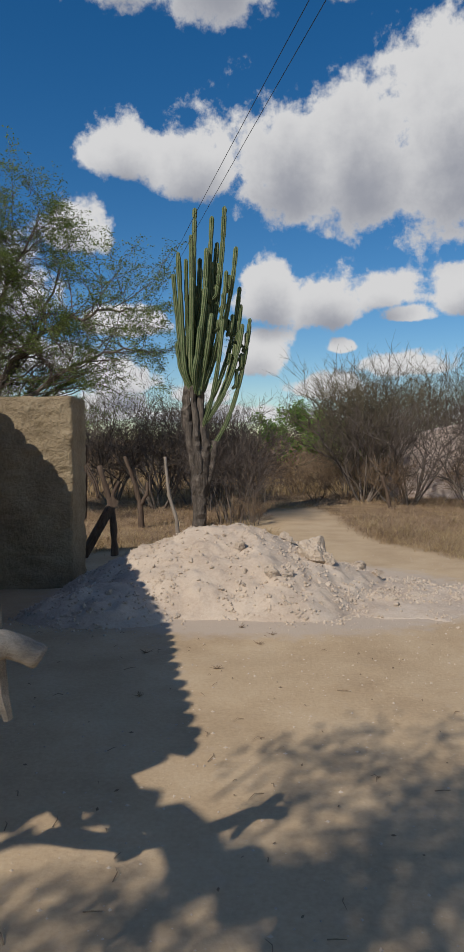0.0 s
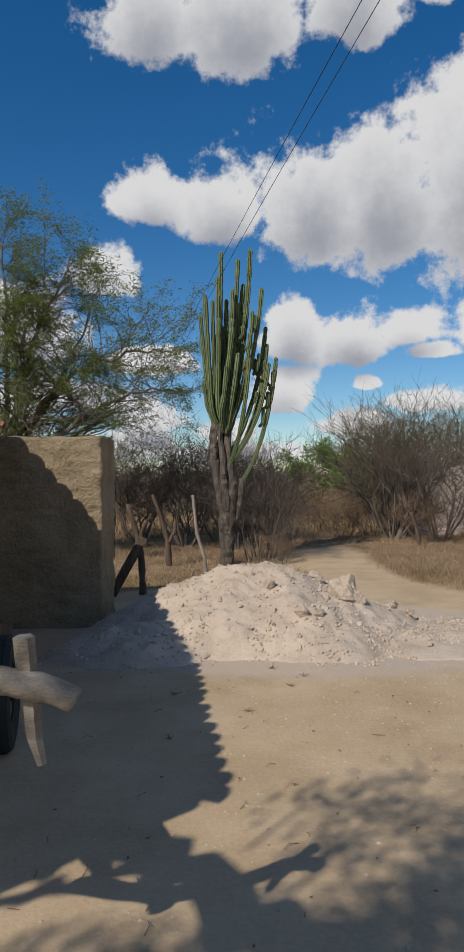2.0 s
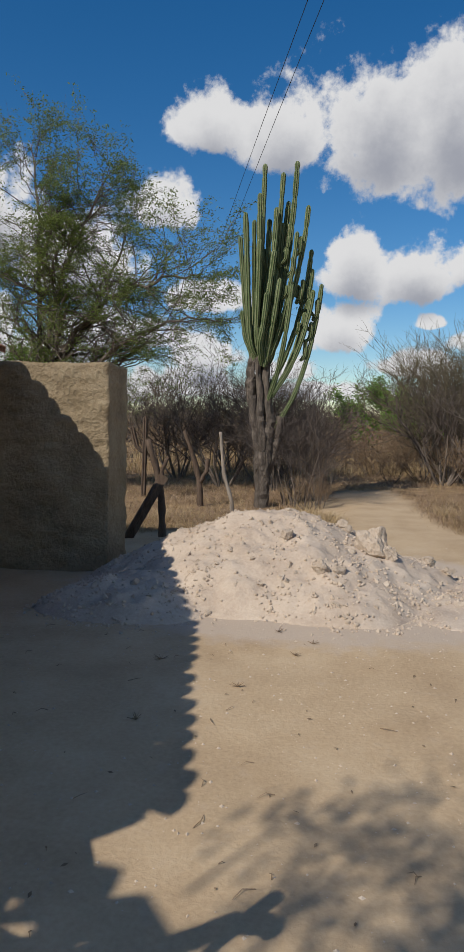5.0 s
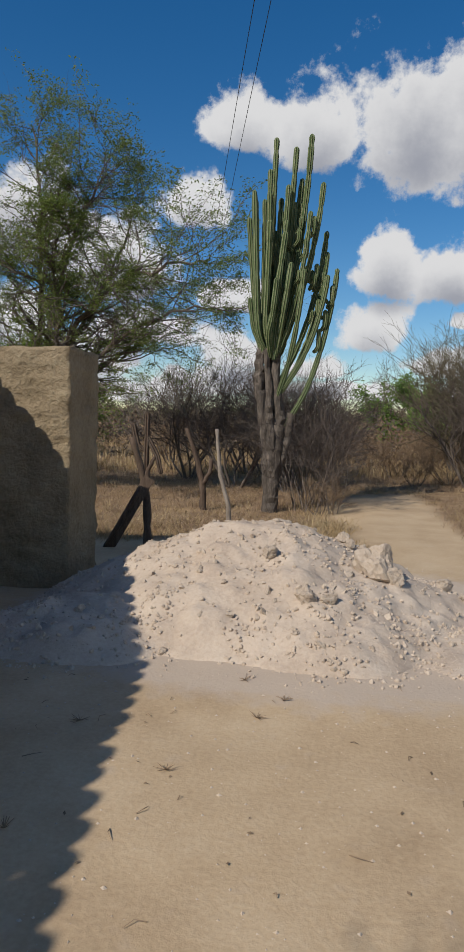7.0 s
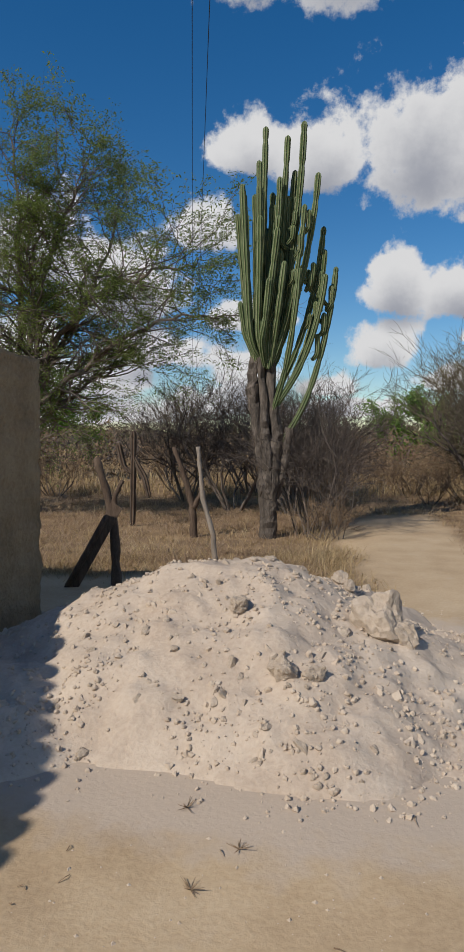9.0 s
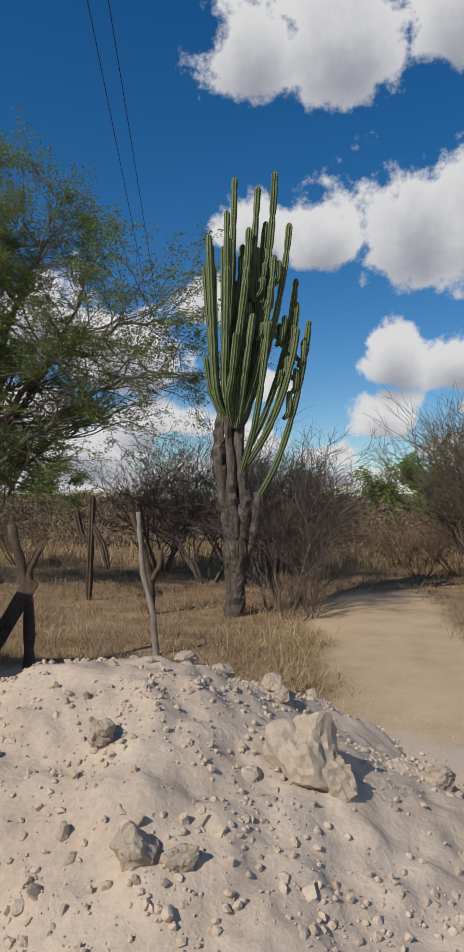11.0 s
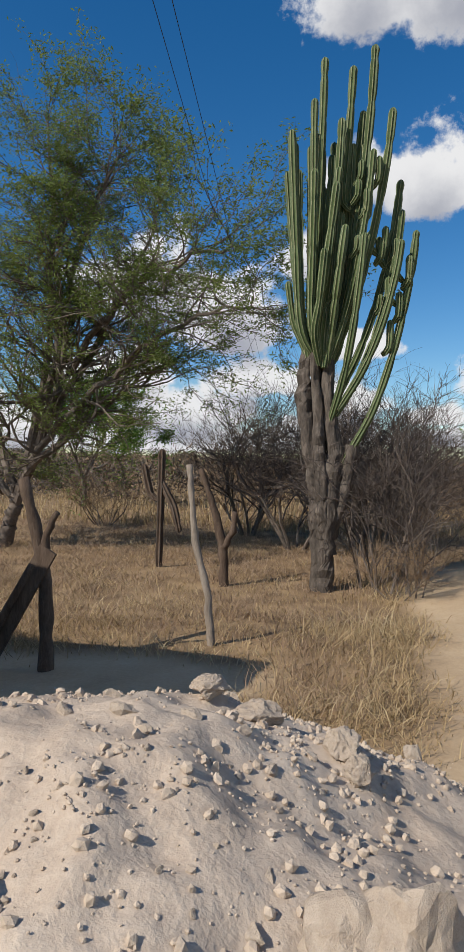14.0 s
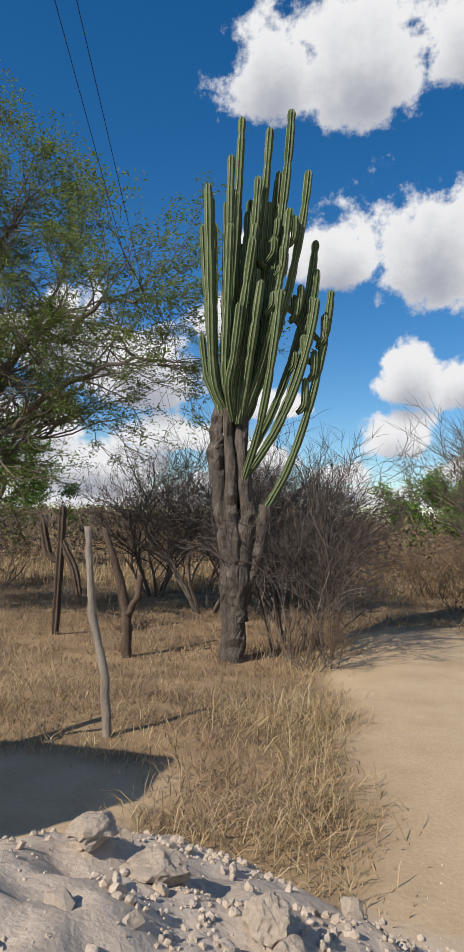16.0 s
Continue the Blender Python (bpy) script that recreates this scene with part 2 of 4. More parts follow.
class Soup:
    """Gathers loose pieces into one mesh."""

    def __init__(self):
        self.v, self.f, self.k = [], [], []

    def add(self, vs, fs, k=0):
        n = len(self.v)
        self.v.extend(vs)
        self.f.extend(tuple(i + n for i in f) for f in fs)
        self.k.extend([k] * len(fs))

    def tube(self, pts, radii, sides=5, k=0, cap=True):
        pts = [Vector(p) for p in pts]
        vs, fs = [], []
        ref = Vector((0.31, 0.17, 0.93))
        for i, p in enumerate(pts):
            d = (pts[min(i + 1, len(pts) - 1)] - pts[max(i - 1, 0)]).normalized()
            a = d.cross(ref if abs(d.dot(ref)) < 0.9 else Vector((1, 0, 0))).normalized()
            b = d.cross(a)
            for s in range(sides):
                w = 2 * math.pi * s / sides
                vs.append(tuple(p + (a * math.cos(w) + b * math.sin(w)) * radii[i]))
        for i in range(len(pts) - 1):
            for s in range(sides):
                t = (s + 1) % sides
                fs.append((i * sides + s, i * sides + t, (i + 1) * sides + t, (i + 1) * sides + s))
        if cap:
            fs.append(tuple(range(sides))[::-1])
            fs.append(tuple(range((len(pts) - 1) * sides, len(pts) * sides)))
        self.add(vs, fs, k)

    def box(self, c, s, turn=None):
        m = turn or Matrix.Identity(3)
        vs = [tuple(Vector(c) + m @ Vector((x * s[0] / 2, y * s[1] / 2, z * s[2] / 2))) for z in (-1, 1) for y in (-1, 1) for x in (-1, 1)]
        self.add(vs, [(0, 2, 3, 1), (4, 5, 7, 6), (0, 1, 5, 4), (2, 6, 7, 3), (0, 4, 6, 2), (1, 3, 7, 5)])

    def mesh(self, name, material, smooth=False):
        return mesh_of(name, self.v, self.f, material, smooth, self.k)


def rough_pole(pts, r0, r1, rng, sides=9, wob=0.12, steps=5):
    """A hewn or grown pole along a bent line, uneven all round."""
    pts = [Vector(p) for p in pts]
    line = []
    for i in range(len(pts) - 1):
        for j in range(steps):
            line.append(pts[i].lerp(pts[i + 1], j / steps))
    line.append(pts[-1])
    s, n = Soup(), len(line)
    line = [p + Vector((rng.uniform(-1, 1), rng.uniform(-1, 1), 0)) * r0 * 0.12 for p in line]
    s.tube(line, [(r0 + (r1 - r0) * i / (n - 1)) * rng.uniform(1 - wob, 1 + wob) for i in range(n)], sides)
    s.v = [tuple(Vector(v) + noise.noise_vector(Vector(v) * 9) * r0 * 0.25) for v in s.v]
    return s


def smoothstep(a, b, x):
    """Eases from 0 at a to 1 at b; a may lie above b."""
    u = min(1.0, max(0.0, (x - a) / (b - a)))
    return u * u * (3 - 2 * u)


# ---- the ground ----
def road_centre(y):
    """The dirt track: x of its middle and its half width at y."""
    x = 1.35 + 0.75 * smoothstep(11.5, 7.5, y) - 0.25 * smoothstep(12, 16, y)
    return x, 0.75 + 0.3 * smoothstep(11, 8, y) + 0.1 * smoothstep(12, 14, y)


def bare(x, y):
    """1 on trodden earth, 0 in the dry grass."""
    wob = 0.35 * noise.noise(Vector((x * 0.7, y * 0.7, 3.1))) + 0.15 * noise.noise(Vector((x * 2.6, y * 2.6, 1.1)))
    yard = 1 - smoothstep(8.0, 8.5, y + wob)
    if x > 2.2:
        yard *= 1 - smoothstep(7.2, 8.6, y + wob + (x - 2.2) * 0.5)
    c, h = road_centre(y)
    track = 1 - smoothstep(h - 0.1, h + 0.3, abs(x - c) + wob * 0.6)
    track *= 1 - smoothstep(15.2, 16.2, y + wob)
    lee = (1 - smoothstep(9.5, 9.9, y + wob * 0.6)) * (1 - smoothstep(-0.35, 0.05, x + wob * 0.6))
    return max(yard, track, lee)


def ground_z(x, y):
    r = math.hypot(x, y - 8)
    z = 0.018 * noise.noise(Vector((x * 0.9, y * 0.9, 0))) + 0.05 * noise.noise(Vector((x * 0.22, y * 0.22, 5))) * smoothstep(4, 14, r)
    z += 0.006 * noise.noise(Vector((x * 5, y * 5, 2)))
    z -= 0.07 * smoothstep(-0.8, -2.2, x) * smoothstep(4.5, 6.5, y) * (1 - smoothstep(9, 12, y))
    z -= 0.12 * smoothstep(10, 13, y) * (1 - smoothstep(18, 26, y)) * smoothstep(1.2, 0.2, x)
    far = smoothstep(70, 420, r)
    z += far * (5.5 + 4.5 * noise.noise(Vector((x * 0.006, y * 0.006, 9))) + 2.0 * noise.noise(Vector((x * 0.02, y * 0.02, 4))))
    z -= smoothstep(480, 1400, r) * 30
    return z


def build_ground():
    vs, fs = [], []
    xs = sorted(set([round(-6 + 0.08 * i, 3) for i in range(151)] + [s * (6 + 0.25 * 1.135 ** i * (i + 1)) for i in range(38) for s in (-1, 1)]))
    ys = sorted(set([round(0 + 0.08 * i, 3) for i in range(188)] + [15 + 0.25 * 1.135 ** i * (i + 1) for i in range(38)] + [-0.3 * 1.145 ** i * (i + 1) for i in range(36)]))
    for y in ys:
        for x in xs:
            vs.append((x, y, ground_z(x, y)))
    w = len(xs)
    for j in range(len(ys) - 1):
        for i in range(w - 1):
            fs.append((j * w + i, j * w + i + 1, (j + 1) * w + i + 1, (j + 1) * w + i))
    m = mat("earth", [(0.34, 0.24, 0.145), (0.44, 0.325, 0.205), (0.51, 0.395, 0.265)], 1.6, 42, 0.96, 0.32, 0.012, 0.0, coords="World")
    nt = m.node_tree
    bsdf = nt.nodes["Principled BSDF"]
    earth = bsdf.inputs["Base Color"].links[0].from_socket
    at = nt.nodes.new("ShaderNodeAttribute")
    at.attribute_name = "bare"
    dry = nt.nodes.new("ShaderNodeValToRGB")
    dry.color_ramp.elements[0].color, dry.color_ramp.elements[1].color = (0.15, 0.095, 0.055, 1), (0.34, 0.235, 0.13, 1)
    dry.color_ramp.elements[0].position, dry.color_ramp.elements[1].position = 0.3, 0.7
    nz = nt.nodes.new("ShaderNodeTexNoise")
    nz.inputs["Scale"].default_value, nz.inputs["Detail"].default_value = 2.2, 9
    gp = nt.nodes.new("ShaderNodeNewGeometry")
    nt.links.new(gp.outputs["Position"], nz.inputs["Vector"])
    nt.links.new(nz.outputs["Fac"], dry.inputs[0])
    mx = nt.nodes.new("ShaderNodeMix")
    mx.data_type = "RGBA"
    nt.links.new(at.outputs["Fac"], mx.inputs[0])
    nt.links.new(dry.outputs[0], mx.inputs[6])
    dusty = nt.nodes.new("ShaderNodeAttribute")
    dusty.attribute_name = "dust"
    speck = nt.nodes.new("ShaderNodeTexNoise")
    speck.inputs["Scale"].default_value, speck.inputs["Detail"].default_value = 7, 8
    nt.links.new(gp.outputs["Position"], speck.inputs["Vector"])
    sum_n = nt.nodes.new("ShaderNodeMath")
    sum_n.operation = "MULTIPLY_ADD"
    nt.links.new(speck.outputs["Fac"], sum_n.inputs[0])
    sum_n.inputs[1].default_value = 1.4
    nt.links.new(dusty.outputs["Fac"], sum_n.inputs[2])
    ease = nt.nodes.new("ShaderNodeMapRange")
    ease.inputs[1].default_value, ease.inputs[2].default_value = 0.85, 1.5
    nt.links.new(sum_n.outputs[0], ease.inputs[0])
    pale = nt.nodes.new("ShaderNodeMix")
    pale.data_type = "RGBA"
    nt.links.new(ease.outputs[0], pale.inputs[0])
    nt.links.new(earth, pale.inputs[6])
    pale.inputs[7].default_value = (0.445, 0.36, 0.283, 1)
    nt.links.new(pale.outputs[2], mx.inputs[7])
    nt.links.new(mx.outputs[2], bsdf.inputs["Base Color"])
    me = mesh_of("ground", vs, fs, m, True)
    me.attributes.new("bare", "FLOAT", "POINT").data.foreach_set("value", [bare(v[0], v[1]) for v in vs])
    me.attributes.new("dust", "FLOAT", "POINT").data.foreach_set("value", [smoothstep(1.12, 0.82, math.hypot((v[0] - 0.35) / 2.3, (v[1] - 6.85) / 1.72)) for v in vs])
    tagged(new("ground", me), "sandy trodden earth yard and track running into dry grassland", "ground", kind="structure")


build_ground()


# ---- the heap of clay ----
def pile_z(x, y):
    """Height of the clay heap above the ground."""
    dx, dy = x + 0.02, y - 7.12
    rx = 1.75 if dx < 0 else 1.66
    ry = 1.62 if dy < 0 else 1.6
    ang = math.atan2(dy, dx)
    r = math.hypot(dx / rx, dy / ry) * (1 + 0.06 * math.sin(3 * ang + 1) + 0.04 * math.sin(7 * ang))
    z = 0.67 * max(0.0, 1 - r ** 1.35) ** 1.05
    r2 = math.hypot((x - 1.55) / 1.4, (y - 6.6) / 1.1)
    z = max(z, 0.075 * max(0.0, 1 - r2 * r2))
    r3 = math.hypot((x + 1.15) / 0.9, (y - 6.1) / 0.75)
    z = max(z, 0.24 * max(0.0, 1 - r3 ** 1.5))
    r4 = math.hypot((x - 0.75) / 1.0, (y - 7.1) / 0.95)
    z = max(z, 0.33 * max(0.0, 1 - r4 ** 1.6))
    z -= 0.025 * (1 + noise.noise(Vector((x * 3, y * 3, 8)))) * smoothstep(0.12, 0.0, z)
    if z <= 0:
        return -0.03
    k = smoothstep(0, 0.12, z)
    z += k * (0.045 * noise.noise(Vector((x * 2.2, y * 2.2, 1))) + 0.042 * noise.noise(Vector((x * 5.5, y * 5.5, 2))) + 0.021 * noise.noise(Vector((x * 13, y * 13, 3))) + 0.007 * noise.noise(Vector((x * 34, y * 34, 4))))
    return z


def heap_top(x, y):
    return ground_z(x, y) + pile_z(x, y)


def near_heap(x, y, reach):
    """Whether the heap's foot lies within reach."""
    return max(pile_z(x + reach * a, y + reach * b) for a, b in ((0, 0), (1, 0), (-1, 0), (0, 1), (0, -1))) > 0.01


def clod(rng, rough=0.35, sub=2, flat=1.0, keep=(0.35, 0.7)):
    bm = bmesh.new()
    bmesh.ops.create_icosphere(bm, subdivisions=sub, radius=1)
    off = Vector((rng.uniform(0, 50), rng.uniform(0, 50), rng.uniform(0, 50)))
    cuts = [(Vector((rng.gauss(0, 1), rng.gauss(0, 1), rng.gauss(0, 1))).normalized(), rng.uniform(*keep)) for _ in range(9)]
    for v in bm.verts:
        c = v.co
        for nrm, d in cuts:
            e = c.dot(nrm) - d
            if e > 0:
                c = c - nrm * e * 0.95
        v.co = c * (1 + rough * noise.noise(c * 1.6 + off) + 0.12 * noise.noise(c * 5 + off))
        v.co.z *= flat
    return bm


def clod_mesh(name, rng, sub=2, flat=0.85, rough=0.35):
    bm = clod(rng, rough, sub, flat)
    me = bpy.data.meshes.new(name)
    bm.to_mesh(me)
    bm.free()
    me.materials.append(M_STONE)
    return me


def build_pile():
    rng = random.Random(4)
    vs, fs = [], []
    n, m, x0, y0, st = 190, 160, -2.3, 5.1, 0.0285
    m = 140
    for j in range(m):
        for i in range(n):
            x, y = x0 + i * st, y0 + j * st
            vs.append((x, y, heap_top(x, y)))
    for j in range(m - 1):
        for i in range(n - 1):
            q = (j * n + i, j * n + i + 1, (j + 1) * n + i + 1, (j + 1) * n + i)
            if max(pile_z(vs[k][0], vs[k][1]) for k in q) > -0.02:
                fs.append(q)
    heap = thing("clay_heap", (0, 0, 0), "low heap of pale pinkish clay rubble with loose clods", "heap")
    child("heap_body", mesh_of("heap_body", vs, fs, M_PILE, True), heap)
    kinds = [clod_mesh("clod", rng) for _ in range(8)]
    placed = 0
    while placed < 270:
        x, y = rng.uniform(-1.8, 2.2), rng.uniform(5.3, 8.3)
        if pile_z(x, y) < 0.03 or (x < -0.6 and rng.random() < 0.5) or noise.noise(Vector((x * 1.9, y * 1.9, 11))) + rng.gauss(0, 0.22) < 0.05:
            continue
        s = 0.012 + 0.034 * rng.random() ** 2.6 + (0.03 if rng.random() < 0.06 else 0)
        ob = child("clod", kinds[placed % 8], heap)
        ob.matrix_basis = pose(x, y, heap_top(x, y) - s * 0.1, rng.uniform(0, 360), rng.uniform(0, 360), rng.uniform(0, 360)) @ Matrix.Diagonal((s * rng.uniform(0.8, 1.5), s, s * rng.uniform(0.7, 1), 1))
        placed += 1
    # smaller broken lumps, past counting, lying in drifts
    lumps, shapes = Soup(), []
    for me in kinds:
        shapes.append(([v.co.copy() for v in me.vertices], [tuple(p.vertices) for p in me.polygons]))
    count = 0
    while count < 950:
        x, y = rng.uniform(-1.7, 2.5), rng.uniform(5.2, 8.4)
        drift = noise.noise(Vector((x * 1.7, y * 1.7, 23))) + 0.6 * noise.noise(Vector((x * 4.5, y * 4.5, 2)))
        if not near_heap(x, y, abs(rng.gauss(0, 0.12))) or drift + rng.gauss(0, 0.12) < 0.22:
            continue
        size = 0.005 + 0.030 * rng.random() ** 3.2
        cv, cf = rng.choice(shapes)
        turn = Euler((rng.uniform(0, 6), rng.uniform(0, 6), rng.uniform(0, 6))).to_matrix()
        mid, sx = Vector((x, y, max(heap_top(x, y), ground_z(x, y)) - size * 0.05)), rng.uniform(0.8, 1.5)
        lumps.add([tuple(mid + turn @ Vector((v.x * sx, v.y, v.z * 0.85)) * size) for v in cv], cf)
        count += 1
    tagged(child("lump_litter", lumps.mesh("lump_litter", M_STONE), heap), "broken clay lumps", kind="stuff")
    crumbs = Soup()
    base = bmesh.new()
    bmesh.ops.create_icosphere(base, subdivisions=1, radius=1)
    bv, bf = [v.co.copy() for v in base.verts], [tuple(v.index for v in f.verts) for f in base.faces]
    base.free()
    done = 0
    while done < 7500:
        x, y = rng.uniform(-2.0, 2.8), rng.uniform(5.1, 8.5)
        if not near_heap(x, y, abs(rng.gauss(0, 0.14))) or noise.noise(Vector((x * 2.3, y * 2.3, 12))) + rng.gauss(0, 0.22) < 0.1:
            continue
        s = 0.0032 + 0.015 * rng.random() ** 4
        c = Vector((x, y, max(heap_top(x, y), ground_z(x, y)) + s * 0.3))
        rot = Euler((rng.uniform(0, 6), rng.uniform(0, 6), rng.uniform(0, 6))).to_matrix()
        crumbs.add([tuple(c + rot @ (v * s * rng.uniform(0.65, 1.25))) for v in bv], bf)
        done += 1
    tagged(child("crumb_litter", crumbs.mesh("crumb_litter", M_STONE), heap), "loose clay crumbs", kind="stuff")
    # the large stones, each resting in the heap
    for name, x, y, sx, sy, sz, tilt, turn, label in (
        ("boulder", 0.835, 6.80, 0.14, 0.145, 0.18, -14, 25, "large pale angular boulder leaning in the clay heap"),
        ("boulder", 0.95, 6.72, 0.085, 0.10, 0.10, 5, 60, "pale broken boulder beside the larger one"),
        ("stone", 0.29, 7.76, 0.09, 0.07, 0.05, 5, 15, "rounded pale stone on the crest of the heap"),
        ("stone", 0.09, 7.80, 0.09, 0.065, 0.045, 0, 70, "flat pale stone on the crest of the heap"),
        ("stone", 0.60, 7.62, 0.06, 0.06, 0.06, 0, 30, "small pale stone near the crest of the heap"),
        ("stone", 0.66, 7.54, 0.05, 0.045, 0.05, 0, 80, "small pale stone near the crest of the heap"),
        ("stone", 0.38, 6.09, 0.075, 0.065, 0.065, 10, 40, "pale clay lump half sunk in the heap"),
        ("stone", 0.52, 6.10, 0.06, 0.05, 0.05, 10, 10, "pale clay lump half sunk in the heap"),
        ("stone", 0.08, 6.54, 0.06, 0.06, 0.05, 0, 120, "pale clay lump half sunk in the heap"),
        ("stone", 1.40, 7.25, 0.09, 0.07, 0.06, 0, 50, "pale stone at the foot of the heap"),
        ("stone", 1.55, 7.05, 0.07, 0.06, 0.05, 0, 10, "pale stone at the foot of the heap"),
    ):
        bm = clod(rng, 0.3, 4, 1.0, (0.55, 0.85))
        for v in bm.verts:
            v.co += noise.noise_vector(v.co * 4) * 0.07 + noise.noise_vector(v.co * 11) * 0.03
        me = bpy.data.meshes.new(name)
        bm.to_mesh(me)
        bm.free()
        me.materials.append(M_STONE)
        ob = tagged(new(name, me), label, "stone", "stones on the heap")
        ob.matrix_basis = pose(x, y, heap_top(x, y) + sz * (0.5 if name == "stone" else 0.4 if sz > 0.15 else 0.15), tilt, tilt * 0.6, turn) @ Matrix.Diagonal((sx, sy, sz, 1))


build_pile()


# ---- the mud wall and the house beside it ----
WALL_Y, WALL_X, WALL_TOP, WALL_THICK = 7.2, -1.73, 2.03, 0.65


def build_wall():
    bm = bmesh.new()
    w, d, h = 3.2, WALL_THICK, WALL_TOP + 0.25
    n = [int(w / 0.035), int(d / 0.035), int(h / 0.035)]
    soup = Soup()

    def sheet(o, u, v, a, b):
        vs = [tuple(Vector(o) + Vector(u) * i / a + Vector(v) * j / b) for j in range(b + 1) for i in range(a + 1)]
        soup.add(vs, [(j * (a + 1) + i, j * (a + 1) + i + 1, (j + 1) * (a + 1) + i + 1, (j + 1) * (a + 1) + i) for j in range(b) for i in range(a)])

    x0, x1, y0, y1, z0 = WALL_X - w, WALL_X, WALL_Y, WALL_Y + d, -0.25
    sheet((x0, y0, z0), (w, 0, 0), (0, 0, h), n[0], n[2])
    sheet((x1, y0, z0), (0, d, 0), (0, 0, h), n[1], n[2])
    sheet((x1, y1, z0), (-w, 0, 0), (0, 0, h), n[0], n[2])
    sheet((x0, y1, z0), (0, -d, 0), (0, 0, h), n[1], n[2])
    sheet((x0, y0, z0 + h), (w, 0, 0), (0, d, 0), n[0], n[1])
    out = []
    for v in soup.v:
        p = Vector(v)
        k = noise.noise_vector(p * 3) * 0.016 + noise.noise_vector(Vector((p.x * 5, p.y * 5, p.z * 16))) * 0.024 + noise.noise_vector(p * 24) * 0.006
        k.z *= 0.6
        edge = 0.02 * max(0, noise.noise(p * 5)) if p.x > x1 - 0.01 else 0
        out.append((p.x + k.x * 0.8 - edge, p.y + k.y, p.z + k.z))
    soup.v = out
    me = soup.mesh("wall_mud", M_PLASTER, True)
    bm.from_mesh(me)
    bmesh.ops.remove_doubles(bm, verts=bm.verts, dist=0.004)
    bm.to_mesh(me)
    bm.free()
    tagged(new("wall_mud", me), "thick mud-plastered wall with a rough uneven face", "wall", kind="structure")


build_wall()

EAVE_A, EAVE_B = Vector((-1.79, 0.95, 2.15)), Vector((-2.82, 7.12, 2.12))


def roof_tile_mesh():
    """A half-round clay tile, its length along x, tapered and slightly flared."""
    s = Soup()
    n, r0, r1, ln, th = 8, 0.085, 0.072, 0.46, 0.013
    vs = []
    for x, r in ((0, r0), (ln, r1)):
        for rr in (r, r - th):
            for i in range(n + 1):
                a = math.pi * i / n
                vs.append((-x, -math.cos(a) * rr, math.sin(a) * rr * 0.8))
    k = n + 1
    fs = []
    for i in range(n):
        fs += [(i, i + 1, 2 * k + i + 1, 2 * k + i), (k + i + 1, k + i, 3 * k + i, 3 * k + i + 1), (i + 1, i, k + i, k + i + 1), (2 * k + i, 2 * k + i + 1, 3 * k + i + 1, 3 * k + i)]
    fs += [(0, 2 * k, 3 * k, k), (n, k + n, 3 * k + n, 2 * k + n)]
    return mesh_of("roof_tile", vs, fs, M_TILE, False)


def build_house():
    house = thing("farmhouse", (0, 0, 0), "low adobe farmhouse with a clay tile roof", "house")
    along = (EAVE_B - EAVE_A)
    length = along.length
    u = along.normalized()
    up = Vector((-u.y, u.x, 0)).normalized()        # away from the yard
    slope = (up + Vector((0, 0, 0.36))).normalized()
    # walls, set back under the eave
    a, b = EAVE_A + up * 0.55 + u * 0.5, EAVE_B + up * 0.35
    s = Soup()
    mid = (a + b) / 2
    turn = Matrix((u, up, (0, 0, 1))).transposed()
    s.box(Vector((mid.x, mid.y, 0.95)) + up * 0.1, ((b - a).length, 0.2, 2.3), turn)
    child("wall", s.mesh("wall", M_BRICK), house)
    s = Soup()
    c = Vector((a.x, a.y, 0.95)) + up * 1.8 + u * 0.1
    s.box(c, (0.2, 3.2, 2.3), turn)
    child("wall", s.mesh("wall", M_BRICK), house)
    # plate beam under the tiles
    s = Soup()
    rng = random.Random(8)
    p0, p1 = EAVE_A + up * 0.12 + u * 0.05 - Vector((0, 0, 0.07)), EAVE_B + up * 0.12 - u * 0.05 - Vector((0, 0, 0.07))
    s = rough_pole([p0, p0.lerp(p1, 0.5), p1], 0.055, 0.05, rng, 8, 0.06, 8)
    child("eave_beam", s.mesh("eave_beam", M_PALEWOOD), house)
    # decking below the tiles
    s = Soup()
    w = 4.2
    o = EAVE_A + up * 0.05
    skew = u * 1.22
    q = [o, o + u * length, o + u * length + slope * w, o - skew + slope * w, o - skew + slope * 1.6]
    lo = [p - Vector((0, 0, 0.05)) for p in q]
    s.add([tuple(p) for p in q + lo], [(0, 1, 2, 3, 4), (9, 8, 7, 6, 5), (0, 5, 6, 1), (1, 6, 7, 2), (2, 7, 8, 3), (3, 8, 9, 4), (4, 9, 5, 0)])
    roof = child("roof", s.mesh("roof", M_DARKWOOD), house)
    tile = roof_tile_mesh()
    rows = int(length / 0.178)
    basis = Matrix((-slope, u, (-slope).cross(u))).transposed().to_4x4()
    if basis.col[2].z < 0:
        basis.col[2] = -basis.col[2]
        basis.col[1] = -basis.col[1]
    for j in range(8):
        for i in range(-int(min(1.1, 0.30 * j) / 0.178), rows):
            ob = child("roof_tile", tile, roof)
            p = EAVE_A + u * (0.09 + 0.178 * i) + slope * (0.40 * j + rng.uniform(-0.05, 0.02)) + Vector((0, 0, 0.01 + 0.012 * (j % 2))) - slope * 0.06
            ob.matrix_basis = Matrix.Translation(p) @ basis @ pose(0, 0, 0, 0, rng.uniform(-2, 2), rng.uniform(-3, 3))
    return house


build_house()


